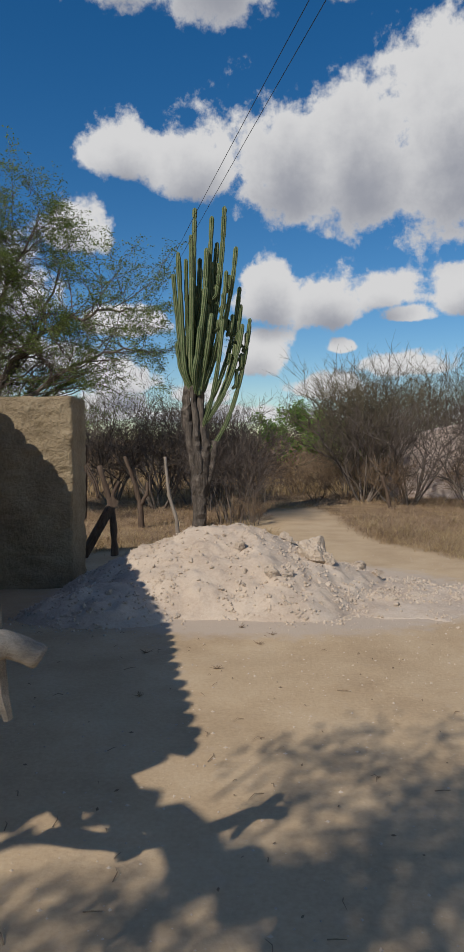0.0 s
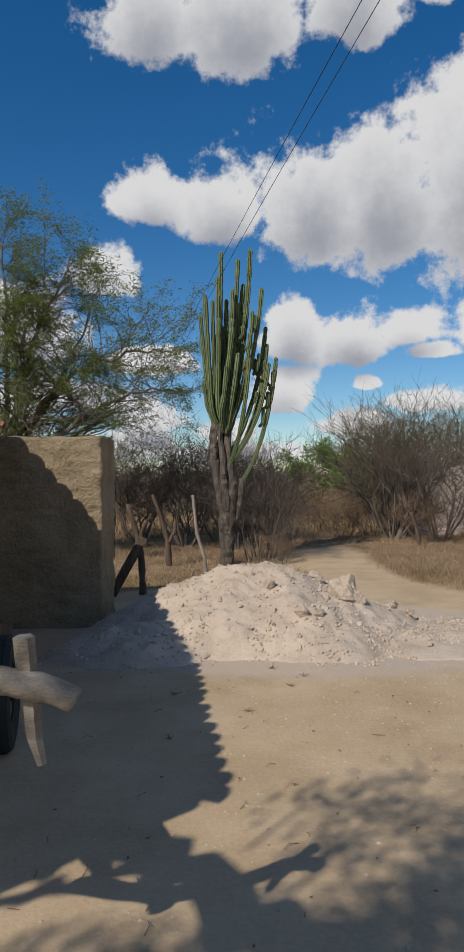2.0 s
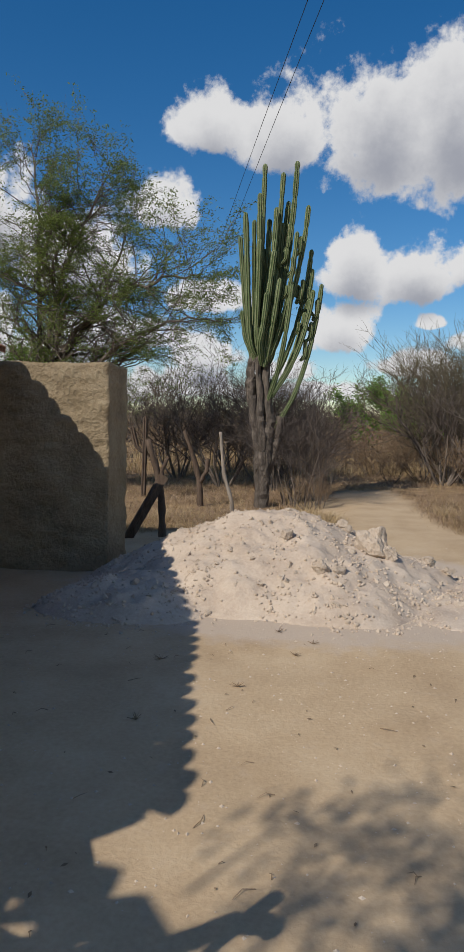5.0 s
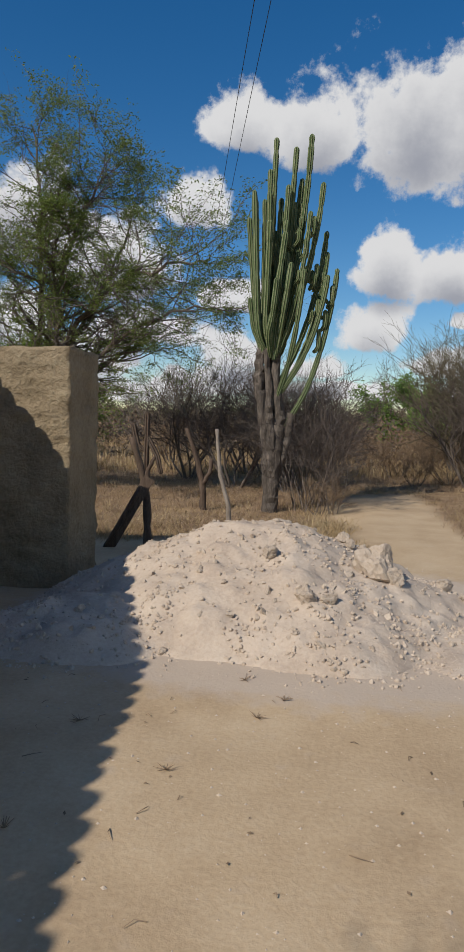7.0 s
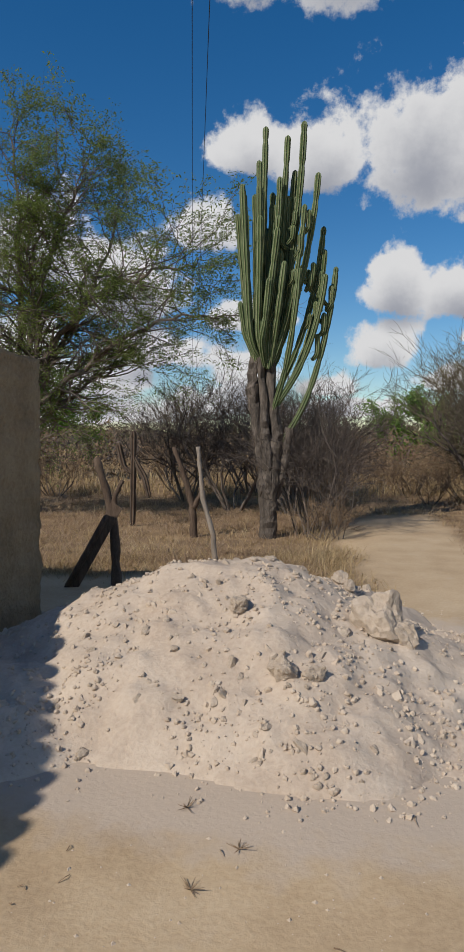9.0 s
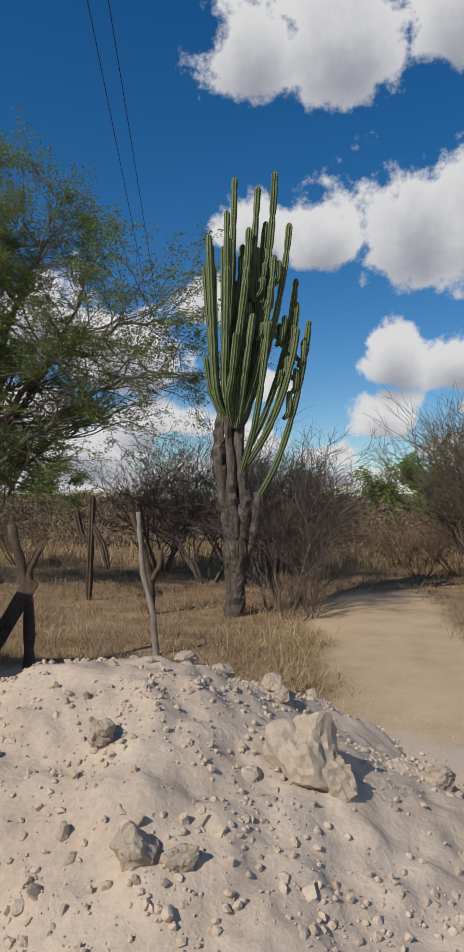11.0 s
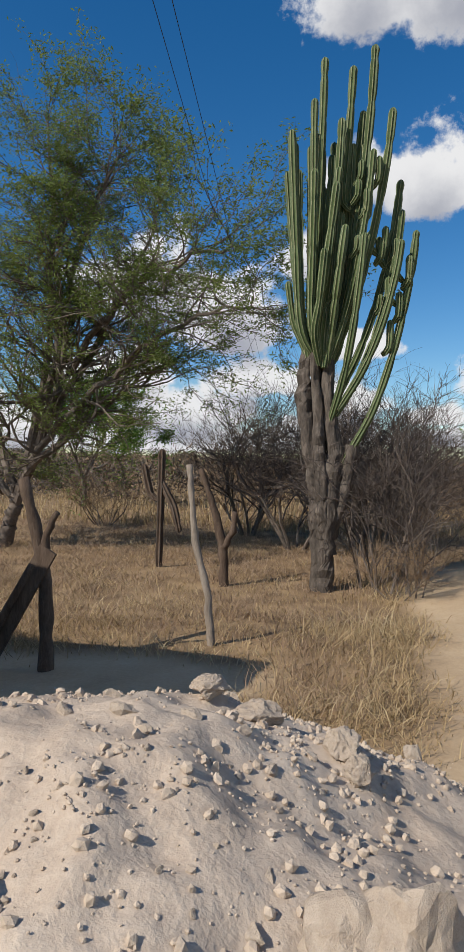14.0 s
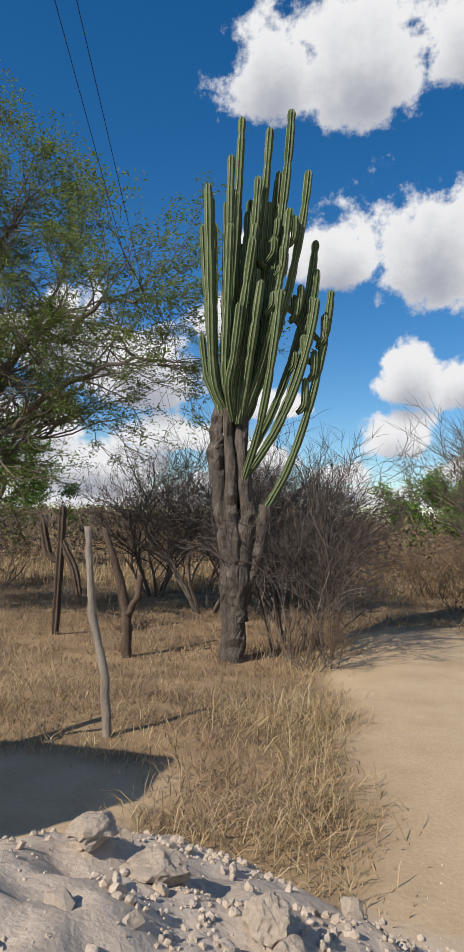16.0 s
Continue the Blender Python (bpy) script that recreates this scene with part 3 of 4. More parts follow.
# ---- the cart under the eave ----
def build_cart():
    rng = random.Random(21)
    cart = thing("wooden_cart", (0, 0, 0), "old wooden cart with raised grey shafts and rubber tyres", "cart")
    s = rough_pole([(-0.485, 1.66, 0.965), (-0.55, 1.65, 1.0), (-0.66, 1.61, 1.03), (-0.85, 1.46, 1.045), (-1.15, 1.36, 1.06), (-1.5, 1.40, 1.08)], 0.031, 0.042, rng, 10, 0.06, 5)
    child("yoke", s.mesh("yoke", M_GREYWOOD, True), cart, "curved grey hewn wooden yoke pole")
    s = rough_pole([(-1.08, 1.36, 0.99), (-1.18, 1.8, 1.0), (-1.42, 2.6, 0.92), (-1.80, 3.9, 0.62)], 0.036, 0.05, rng, 10, 0.08, 6)
    child("shaft", s.mesh("shaft", M_GREYWOOD, True), cart)
    s = rough_pole([(-1.35, 1.50, 1.02), (-1.60, 1.95, 1.04), (-2.0, 2.5, 0.96), (-2.55, 3.75, 0.62)], 0.036, 0.055, rng, 10, 0.08, 6)
    child("shaft", s.mesh("shaft", M_GREYWOOD, True), cart)
    s = Soup()
    pts = [(-0.605, 1.635, 1.13), (-0.60, 1.655, 1.0), (-0.59, 1.665, 0.87), (-0.57, 1.665, 0.80)]
    s.tube(pts, [0.026, 0.027, 0.021, 0.013], 6)
    s.v = [tuple(Vector(v) + noise.noise_vector(Vector(v) * 12) * 0.004) for v in s.v]
    child("yoke_peg", s.mesh("yoke_peg", M_GREYWOOD), cart, "flat hewn grey wooden peg through the shaft")
    for x in (-1.50, -2.75):
        s = Soup()
        prof = [(0.17, 0.06), (0.26, 0.085), (0.31, 0.075), (0.325, 0.045), (0.325, -0.045), (0.31, -0.075), (0.26, -0.085), (0.17, -0.06)]
        n = 36
        vs = [(w * 1.0, math.cos(2 * math.pi * i / n) * r, math.sin(2 * math.pi * i / n) * r) for i in range(n) for r, w in prof]
        k = len(prof)
        fs = [(i * k + j, i * k + (j + 1) % k, ((i + 1) % n) * k + (j + 1) % k, ((i + 1) % n) * k + j) for i in range(n) for j in range(k)]
        s.add(vs, fs)
        wheel = child("wheel", s.mesh("wheel", M_RUBBER, False), cart, "worn black rubber tyre")
        wheel.matrix_basis = pose(x, 3.75, 0.32, 0, 0, 14)
        h = Soup()
        h.tube([(-0.05, 0, 0), (0.05, 0, 0)], [0.172, 0.172], 20)
        h.tube([(-0.09, 0, 0), (0.09, 0, 0)], [0.05, 0.05], 12)
        child("rim", h.mesh("rim", M_METAL), wheel)
    s = Soup()
    s.tube([(-1.40, 3.72, 0.32), (-2.85, 3.78, 0.32)], [0.03, 0.03], 8)
    child("axle", s.mesh("axle", M_METAL), cart)
    t = Matrix.Rotation(radians(-14), 3, "X")
    for i in range(5):
        s = Soup()
        s.box((-1.78 - 0.18 * i, 3.7, 0.66), (0.165, 1.5, 0.03), t)
        child("bed_board", s.mesh("bed_board", M_GREYWOOD), cart)
    for x in (-1.70, -2.60):
        s = Soup()
        s.box((x, 3.7, 0.71), (0.03, 1.5, 0.07), t)
        child("side_board", s.mesh("side_board", M_DARKWOOD), cart)


def build_bucket():
    s = Soup()
    n, prof = 28, [(0.0, 0.0), (0.12, 0.0), (0.15, 0.34), (0.165, 0.34), (0.165, 0.37), (0.145, 0.37), (0.115, 0.02), (0.0, 0.02)]
    vs = [(math.cos(2 * math.pi * i / n) * r, math.sin(2 * math.pi * i / n) * r, z) for i in range(n) for r, z in prof]
    k = len(prof)
    s.add(vs, [(i * k + j, ((i + 1) % n) * k + j, ((i + 1) % n) * k + j + 1, i * k + j + 1) for i in range(n) for j in range(k - 1)])
    ob = tagged(new("bucket", s.mesh("bucket", M_BUCKET)), "dull blue-grey bucket standing in the shade by the cart", "bucket")
    ob.matrix_basis = pose(-2.03, 4.9, ground_z(-2.03, 4.9))


def build_porch_posts():
    rng = random.Random(31)
    s = rough_pole([(-2.62, 5.75, -0.1), (-2.60, 5.78, 0.8), (-2.57, 5.8, 1.45)], 0.055, 0.05, rng, 10, 0.06, 6)
    tagged(new("wooden_post", s.mesh("wooden_post", M_PALEWOOD, True)), "debarked pale wooden post standing before the house wall", "post")
    s = rough_pole([(-2.74, 5.72, -0.1), (-2.72, 5.78, 0.7), (-2.70, 5.85, 1.2)], 0.04, 0.035, rng, 9, 0.06, 6)
    tagged(new("wooden_post", s.mesh("wooden_post", M_PALEWOOD, True)), "thin pale wooden post leaning by the house wall", "post")


build_cart()
build_bucket()
build_porch_posts()


# ---- fence remains ----
def pole_thing(name, label, pts, r0, r1, seed, material, category="post"):
    rng = random.Random(seed)
    s = rough_pole(pts, r0, r1, rng, 9, 0.13, 5)
    return tagged(new(name, s.mesh(name, material, True)), label, category, "old fence posts")


pole_thing("fence_post", "thin crooked bare wooden stake in dry grass", [(-0.80, 10.15, -0.15), (-0.85, 10.17, 0.35), (-0.97, 10.2, 0.75), (-1.0, 10.2, 1.08), (-1.03, 10.2, 1.33)], 0.03, 0.024, 1, M_PALEWOOD)
pole_thing("fence_post", "dark crooked fence post behind the wall", [(-1.65, 9.3, -0.15), (-1.67, 9.32, 0.4), (-1.72, 9.32, 0.75), (-1.86, 9.32, 1.22)], 0.05, 0.035, 2, M_DARKWOOD)
plank = Soup()
plank.box((-1.87, 9.24, 0.33), (0.13, 0.035, 0.98), Euler((0, radians(29), radians(12))).to_matrix())
plank.v = [tuple(Vector(v) + noise.noise_vector(Vector(v) * 7) * 0.012) for v in plank.v]
tagged(new("fence_brace", plank.mesh("fence_brace", M_DARKWOOD)), "broad dark weathered plank leaning against the fence post", "plank", "old fence posts")
pole_thing("fence_post", "forked dark stub at the top of the fence", [(-1.69, 9.31, 0.62), (-1.66, 9.30, 0.85), (-1.58, 9.30, 1.0)], 0.035, 0.02, 34, M_DARKWOOD)
pole_thing("fence_brace", "thin dark stick leaning against the fence post", [(-2.12, 9.16, -0.05), (-1.70, 9.2, 0.66)], 0.03, 0.025, 33, M_DARKWOOD)
pole_thing("tree_stump", "crooked dead trunk standing in the dry grass", [(-1.78, 13.1, -0.25), (-1.82, 13.1, 0.4), (-1.95, 13.1, 0.85), (-2.12, 13.1, 1.3)], 0.06, 0.035, 4, M_DARKWOOD, "stump")
pole_thing("tree_stump", "dead side branch beside the crooked trunk", [(-1.80, 13.08, 0.35), (-1.68, 13.08, 0.55), (-1.66, 13.08, 0.78)], 0.05, 0.03, 5, M_DARKWOOD, "stump")
pole_thing("fence_post", "short leaning stake by the track", [(3.75, 15.6, -0.1), (3.65, 15.6, 0.4), (3.52, 15.6, 0.8)], 0.05, 0.04, 6, M_DARKWOOD)


# ---- cacti ----
def column(soup, pts, r, rng, ribs=7):
    """A ribbed cactus column along pts, pinched at its yearly joints, with a rounded tip."""
    pts = [Vector(p) for p in pts]
    line = []
    for i in range(len(pts) - 1):
        p0, p1, p2, p3 = pts[max(i - 1, 0)], pts[i], pts[i + 1], pts[min(i + 2, len(pts) - 1)]
        k = max(2, int((p2 - p1).length / 0.07))
        for j in range(k):
            t = j / k
            line.append(0.5 * (2 * p1 + (p2 - p0) * t + (2 * p0 - 5 * p1 + 4 * p2 - p3) * t * t + (3 * p1 - p0 - 3 * p2 + p3) * t ** 3))
    line.append(pts[-1])
    n = len(line)
    joint, radii, run = rng.uniform(0.35, 0.8), [], 0.0
    for i in range(n):
        if i:
            run += (line[i] - line[i - 1]).length
        ph = (run % joint) / joint
        radii.append(r * (1 - 0.24 * math.exp(-((min(ph, 1 - ph)) / 0.09) ** 2)) * (0.8 + 0.2 * min(1, i / 4)))
    tip = (line[-1] - line[-2]).normalized()
    line += [line[-1] + tip * r * 0.7, line[-1] + tip * r * 1.15]
    radii += [r * 0.75, r * 0.2]
    n, ph0 = len(line), rng.uniform(0, 6)
    prof = []
    for k in range(ribs):
        w = 2 * math.pi * k / ribs + ph0
        d = 2 * math.pi / ribs
        prof += [(w - 0.075 * d, 1.0), (w + 0.075 * d, 1.0), (w + 0.5 * d, 0.62)]
    m = len(prof)
    vs, fs, ks = [], [], []
    for i, p in enumerate(line):
        d = (line[min(i + 1, n - 1)] - line[max(i - 1, 0)]).normalized()
        a = d.cross(Vector((0.2, 1, 0.1))).normalized()
        b = d.cross(a)
        for w, q in prof:
            vs.append(tuple(p + (a * math.cos(w) + b * math.sin(w)) * radii[i] * q))
    base = len(soup.v)
    soup.v.extend(vs)
    for i in range(n - 1):
        for s in range(m):
            t = (s + 1) % m
            soup.f.append(tuple(base + q for q in (i * m + s, i * m + t, (i + 1) * m + t, (i + 1) * m + s)))
            soup.k.append(1 if s % 3 == 0 else 0)
    soup.f.append(tuple(base + (n - 1) * m + s for s in range(m)))
    soup.k.append(1)


CACTUS_AT = (-0.68, 13.4)
# tip (x, z) and foot (x, z) of the columns that stand out, and how far they stand back
COLUMNS = [
    (-0.05, 5.00, -0.16, 2.45, 0.05), (0.22, 4.88, 0.02, 2.40, 0.10), (0.42, 5.02, 0.05, 2.45, 0.00), (0.60, 4.40, 0.04, 2.42, -0.10),
    (-0.29, 4.20, -0.22, 2.45, -0.05), (-0.39, 4.02, -0.24, 2.40, 0.0), (0.66, 3.85, 0.10, 2.05, 0.05), (0.82, 3.35, 0.30, 1.50, 0.0),
    (-0.20, 4.28, -0.19, 2.45, 0.12), (-0.10, 4.55, -0.12, 2.50, -0.15), (0.02, 4.30, -0.06, 2.45, 0.15), (0.14, 4.38, 0.00, 2.45, -0.06),
    (0.30, 4.52, 0.05, 2.45, 0.16), (0.45, 4.02, 0.08, 2.45, -0.14), (0.68, 3.58, 0.20, 1.95, 0.12), (0.39, 3.30, 0.12, 1.90, -0.16),
    (0.22, 3.38, 0.05, 2.42, -0.2), (0.70, 3.25, 0.24, 2.0, -0.04),
]


def build_cactus():
    rng = random.Random(12)
    x0, y0 = CACTUS_AT
    cactus = thing("giant_cactus", (x0, y0, 0), "towering candelabra cactus with ribbed green columns on woody trunk", "cactus")
    trunks = [
        ([(0.03, 0, -0.3), (0.02, 0, 0.35), (-0.05, 0, 1.1), (-0.20, -0.02, 1.9), (-0.25, 0, 2.35), (-0.16, 0, 2.85)], 0.145, 0.075),
        ([(0.0, 0.05, 0.4), (-0.01, 0.08, 1.3), (-0.09, 0.08, 2.0), (-0.06, 0.06, 2.85)], 0.10, 0.065),
        ([(0.06, -0.02, 0.3), (0.10, -0.03, 0.9), (0.15, 0.0, 1.5), (0.05, 0.03, 2.1), (0.05, 0, 2.8)], 0.115, 0.065),
        ([(0.03, -0.06, 0.5), (0.02, -0.1, 1.1), (-0.03, -0.08, 1.7), (-0.12, -0.05, 2.7)], 0.09, 0.05),
        ([(0.10, 0.02, 0.5), (0.24, 0.03, 1.0), (0.36, 0.02, 1.6)], 0.08, 0.065),
    ]
    for pts, r0, r1 in trunks:
        s = rough_pole(pts, r0, r1, rng, 26, 0.02, 6)
        s.v = [tuple(Vector(v) + noise.noise_vector(Vector((v[0] * 24, v[1] * 24, v[2] * 2.5))) * 0.014) for v in s.v]
        child("trunk", s.mesh("trunk", M_CTRUNK), cactus, "brown woody cactus trunk")
    for tx, tz, fx, fz, back_off in COLUMNS:
        tx, fx, tz, fz = tx * 1.26, fx * 1.0, 1.37 + (tz - 1.37) * 1.325, 1.37 + (fz - 1.37) * 1.25
        fy = rng.uniform(-0.1, 0.1)
        s = Soup()
        out = 0.12 if abs(tx - fx) > 0.35 else 0.0
        pts = [(fx * 0.8, fy, fz - 0.15), (fx + (tx - fx) * (0.25 + out), fy + back_off * 0.6, fz + (tz - fz) * 0.18), (fx + (tx - fx) * (0.58 + out), back_off * 1.2 + fy, fz + (tz - fz) * 0.48), (fx + (tx - fx) * (0.86 + out * 0.5), back_off * 1.5 + fy, fz + (tz - fz) * 0.8), (tx, back_off * 1.5 + fy, tz)]
        column(s, pts, rng.uniform(0.043, 0.054), rng)
        child("column", s.mesh("column", [M_CACTUS, M_RIB]), cactus)
    for i in range(27):
        fx, tz = rng.uniform(-0.32, 0.20), rng.uniform(3.4, 5.3)
        tx = fx * 1.3 + rng.uniform(-0.05, 0.10) + (0.16 if i % 3 == 0 else 0)
        by, fz = rng.uniform(-0.34, 0.36), rng.uniform(2.6, 3.0)
        s = Soup()
        column(s, [(fx * 0.5, by * 0.3, fz - 0.1), (fx, by * 0.8, fz + 0.25), ((fx + tx) / 2, by, (fz + tz) / 2), (tx, by * 1.1, tz)], rng.uniform(0.042, 0.053), rng)
        child("column", s.mesh("column", [M_CACTUS, M_RIB]), cactus)
    for i in range(24):      # side shoots on the outer arms
        tx, tz, fx, fz, bo = COLUMNS[rng.choice([2, 3, 6, 7, 12, 13, 14])]
        k = rng.uniform(0.45, 0.85)
        x, z = fx + (tx - fx) * k, fz + (tz - fz) * k
        x, z = x * 1.26, 1.37 + (z - 1.37) * 1.30
        side = rng.choice([1, 1, -1])
        s = Soup()
        column(s, [(x, bo * 1.3, z), (x + side * 0.08, bo * 1.3 - 0.04, z + 0.08), (x + side * 0.09, bo * 1.3 - 0.05, z + rng.uniform(0.18, 0.34))], 0.045, rng)
        child("shoot", s.mesh("shoot", [M_CACTUS, M_RIB]), cactus)


def build_small_cactus(x, y, h, seed):
    rng = random.Random(seed)
    c = thing("small_cactus", (x, y, 0), "slim dark column cactus with upright arms in dry grass", "cactus")
    for pts in ([(0, 0, -0.15), (0.02, 0, h * 0.5), (0.03, 0, h)], [(0.0, 0, h * 0.55), (-0.14, 0, h * 0.62), (-0.24, 0, h * 0.86)], [(0.02, 0, h * 0.75), (0.12, 0, h * 0.62), (0.22, 0, h * 0.5), (0.30, 0, h * 0.3)]):
        s = Soup()
        column(s, pts, 0.055, rng, 6)
        child("column", s.mesh("column", [M_DARKWOOD, M_CTRUNK]), c)


build_cactus()
build_small_cactus(-3.15, 14.1, 1.5, 5)


# ---- trees and bushes ----
def grow(rng, soup, p, d, length, r, level, top, bend=0.25, rise=0.05, kids=(3, 4), shrink=0.66, tips=None, sides=4, spread=0.8, thin=0.0035):
    """Branches that fork on their own down to `top` levels; tips gathers the ends."""
    steps = 5 if level < 2 else 3
    pts, cur, way = [p.copy()], p.copy(), d.normalized()
    for i in range(steps):
        way = (way + Vector((rng.gauss(0, 1), rng.gauss(0, 1), rng.gauss(0, 0.7))) * bend * 0.5 + Vector((0, 0, rise))).normalized()
        cur = cur + way * length / steps
        pts.append(cur.copy())
    r1 = r * (0.62 if level < top else 0.3)
    soup.tube(pts, [r + (r1 - r) * i / steps for i in range(steps + 1)], max(3, sides - level // 2), cap=False)
    if tips is not None and level >= top - 1:
        tips.extend((q, way.copy()) for q in pts[1:])
    if level >= top:
        return
    for k in range(rng.randint(*kids)):
        t = rng.uniform(0.35, 1.0) if k else 1.0
        i = min(steps, max(1, int(round(t * steps))))
        side = Vector((rng.gauss(0, 1), rng.gauss(0, 1), rng.gauss(0.15, 0.7))).normalized()
        nd = (way + side * rng.uniform(0.5, 1.0) * spread).normalized()
        grow(rng, soup, pts[i], nd, length * shrink * rng.uniform(0.75, 1.2), max(r1 * rng.uniform(0.6, 0.95), thin), level + 1, top, bend, rise, kids, shrink, tips, sides, spread, thin)


def bare_bush(name, label, seed, height, stems, material, lean=0.45, top=4, kids=(3, 4), r=0.028, crown_name="crown"):
    """A leafless thorn bush: several stems from one foot."""
    rng = random.Random(seed)
    bush = thing(name, (0, 0, 0), label, "bush")
    twig = Soup()
    for i in range(stems):
        a = 2 * math.pi * (i + rng.random()) / stems
        d = Vector((math.cos(a) * lean, math.sin(a) * lean, 1)).normalized()
        foot = Vector((math.cos(a) * 0.08, math.sin(a) * 0.08, -0.08))
        ln = height * rng.uniform(0.32, 0.48)
        rr = r * rng.uniform(0.7, 1.2)
        pts, cur, way = [foot], foot.copy(), d
        for k in range(4):
            way = (way + Vector((rng.gauss(0, 0.12), rng.gauss(0, 0.12), 0.05))).normalized()
            cur = cur + way * ln / 4
            pts.append(cur.copy())
        trunk = Soup()
        trunk.tube(pts, [rr, rr * 0.9, rr * 0.8, rr * 0.72, rr * 0.6], 6)
        child("stem", trunk.mesh("stem", M_BARK), bush)
        for k in (2, 3, 4, 4):
            nd = (way + Vector((rng.gauss(0, 0.6), rng.gauss(0, 0.6), 0.2))).normalized()
            grow(rng, twig, pts[k], nd, height * 0.26 * rng.uniform(0.7, 1.2), rr * 0.5, 1, top, 0.45, 0.03, kids, 0.72, None, 4, 1.1)
    child(crown_name, twig.mesh(crown_name, material), bush)
    return bush


def place(kinds, spots):
    used = set()
    for k, x, y, s, turn in spots:
        m = pose(x, y, ground_z(x, y), 0, 0, turn) @ Matrix.Diagonal((s, s, s, 1))
        if k not in used:
            used.add(k)
            kinds[k].matrix_basis = m
            continue
        ob = copy_thing(kinds[k], Matrix.Identity(4))
        ob.matrix_basis = m


def scatter_leaves(soup, rng, tips, per, size, droop=0.3):
    """Feathery leaves: short rows of leaflets along the twig ends."""
    for p, way in tips:
        for _ in range(per):
            d = Vector((rng.gauss(0, 1), rng.gauss(0, 1), rng.gauss(-droop, 0.5))).normalized()
            q = p + Vector((rng.gauss(0, 1), rng.gauss(0, 1), rng.gauss(0, 1))) * size * 0.8
            w = d.cross(Vector((rng.gauss(0, 1), rng.gauss(0, 1), rng.gauss(0, 1)))).normalized() * size * rng.uniform(0.13, 0.22)
            e = q + d * size * rng.uniform(0.7, 1.5)
            m = q.lerp(e, 0.5)
            soup.add([tuple(q), tuple(m + w), tuple(e), tuple(m - w)], [(0, 1, 2, 3)])


def leafy_tree(name, label, at, seed, limbs, limb_len, trunk_pts, r, leaf_mat, leaf, per, top=4, rise=0.03, spread=0.85, fork=-1, bend=0.3):
    rng = random.Random(seed)
    tree = thing(name, (at[0], at[1], ground_z(*at)), label, "tree")
    s = rough_pole(trunk_pts, r, r * 0.75, rng, 10, 0.06, 5)
    child("trunk", s.mesh("trunk", M_BARK, True), tree)
    crown, tips = Soup(), []
    end = Vector(trunk_pts[fork])
    for d in limbs:
        d, branch = Vector(d), Soup()
        grow(rng, branch, end, d, limb_len * d.length, r * 0.5, 0, top, bend, rise, (3, 4), 0.68, tips, 6, spread)
        child("limb", branch.mesh("limb", M_BARK), tree)
    scatter_leaves(crown, rng, tips, per, leaf)
    child("crown", crown.mesh("crown", leaf_mat), tree)
    return tree


def limb_line(pts, r0, r1, rng):
    """A bent limb: its points on a smooth line with small kinks, and their radii."""
    pts, line = [Vector(p) for p in pts], []
    for i in range(len(pts) - 1):
        p0, p1, p2, p3 = pts[max(i - 1, 0)], pts[i], pts[i + 1], pts[min(i + 2, len(pts) - 1)]
        for j in range(6):
            t = j / 6
            line.append(0.5 * (2 * p1 + (p2 - p0) * t + (2 * p0 - 5 * p1 + 4 * p2 - p3) * t * t + (3 * p1 - p0 - 3 * p2 + p3) * t ** 3))
    line.append(pts[-1])
    line = [line[0]] + [p + Vector((rng.gauss(0, 1), rng.gauss(0, 1), rng.gauss(0, 1))) * 0.035 for p in line[1:]]
    return line, [r0 + (r1 - r0) * i / (len(line) - 1) for i in range(len(line))]


def limbed_tree(name, label, at, seed, trunk_pts, r, limbs, leaf_mat, leaf, per, reach=0.8, start=3):
    """A tree whose main limbs are laid out one by one, each with its own side branches and sprays of leaves."""
    rng = random.Random(seed)
    tree = thing(name, (at[0], at[1], ground_z(*at)), label, "tree")
    child("trunk", rough_pole(trunk_pts, r, r * 0.72, rng, 10, 0.06, 5).mesh("trunk", M_BARK, True), tree)
    tips, fork = [], Vector(trunk_pts[-1])
    for pts in limbs:
        line, radii = limb_line([fork] + pts, r * 0.55, 0.014, rng)
        branch = Soup()
        branch.tube(line, radii, 7, cap=False)
        for i in range(start + 3, len(line)):
            way = (line[i] - line[i - 1]).normalized()
            for _ in range(2):
                side = Vector((rng.gauss(0, 1), rng.gauss(0, 1), rng.gauss(0.1, 0.55))).normalized()
                grow(rng, branch, line[i], way * 0.55 + side, reach * rng.uniform(0.55, 1.15), max(radii[i] * 0.45, 0.008), 1, 3, 0.5, 0.02, (3, 4), 0.66, tips, 5, 0.9, 0.003)
        child("limb", branch.mesh("limb", M_BARK), tree)
    crown = Soup()
    for p, way in tips:
        if noise.noise(p * 1.1 + Vector((seed, 0, 0))) < -0.3:
            continue
        for _ in range(per):
            d = Vector((rng.gauss(0, 1), rng.gauss(0, 1), rng.gauss(-0.15, 0.35))).normalized()
            q = p + Vector((rng.gauss(0, 1), rng.gauss(0, 1), rng.gauss(0, 0.5))) * leaf * 0.9
            w = d.cross(Vector((rng.gauss(0, 0.4), rng.gauss(0, 0.4), 1))).normalized() * leaf * rng.uniform(0.13, 0.22)
            e = q + d * leaf * rng.uniform(0.7, 1.4)
            m = q.lerp(e, 0.5) + Vector((0, 0, leaf * 0.08))
            crown.add([tuple(q), tuple(m + w), tuple(e), tuple(m - w)], [(0, 1, 2, 3)])
    child("crown", crown.mesh("crown", leaf_mat), tree)
    return tree


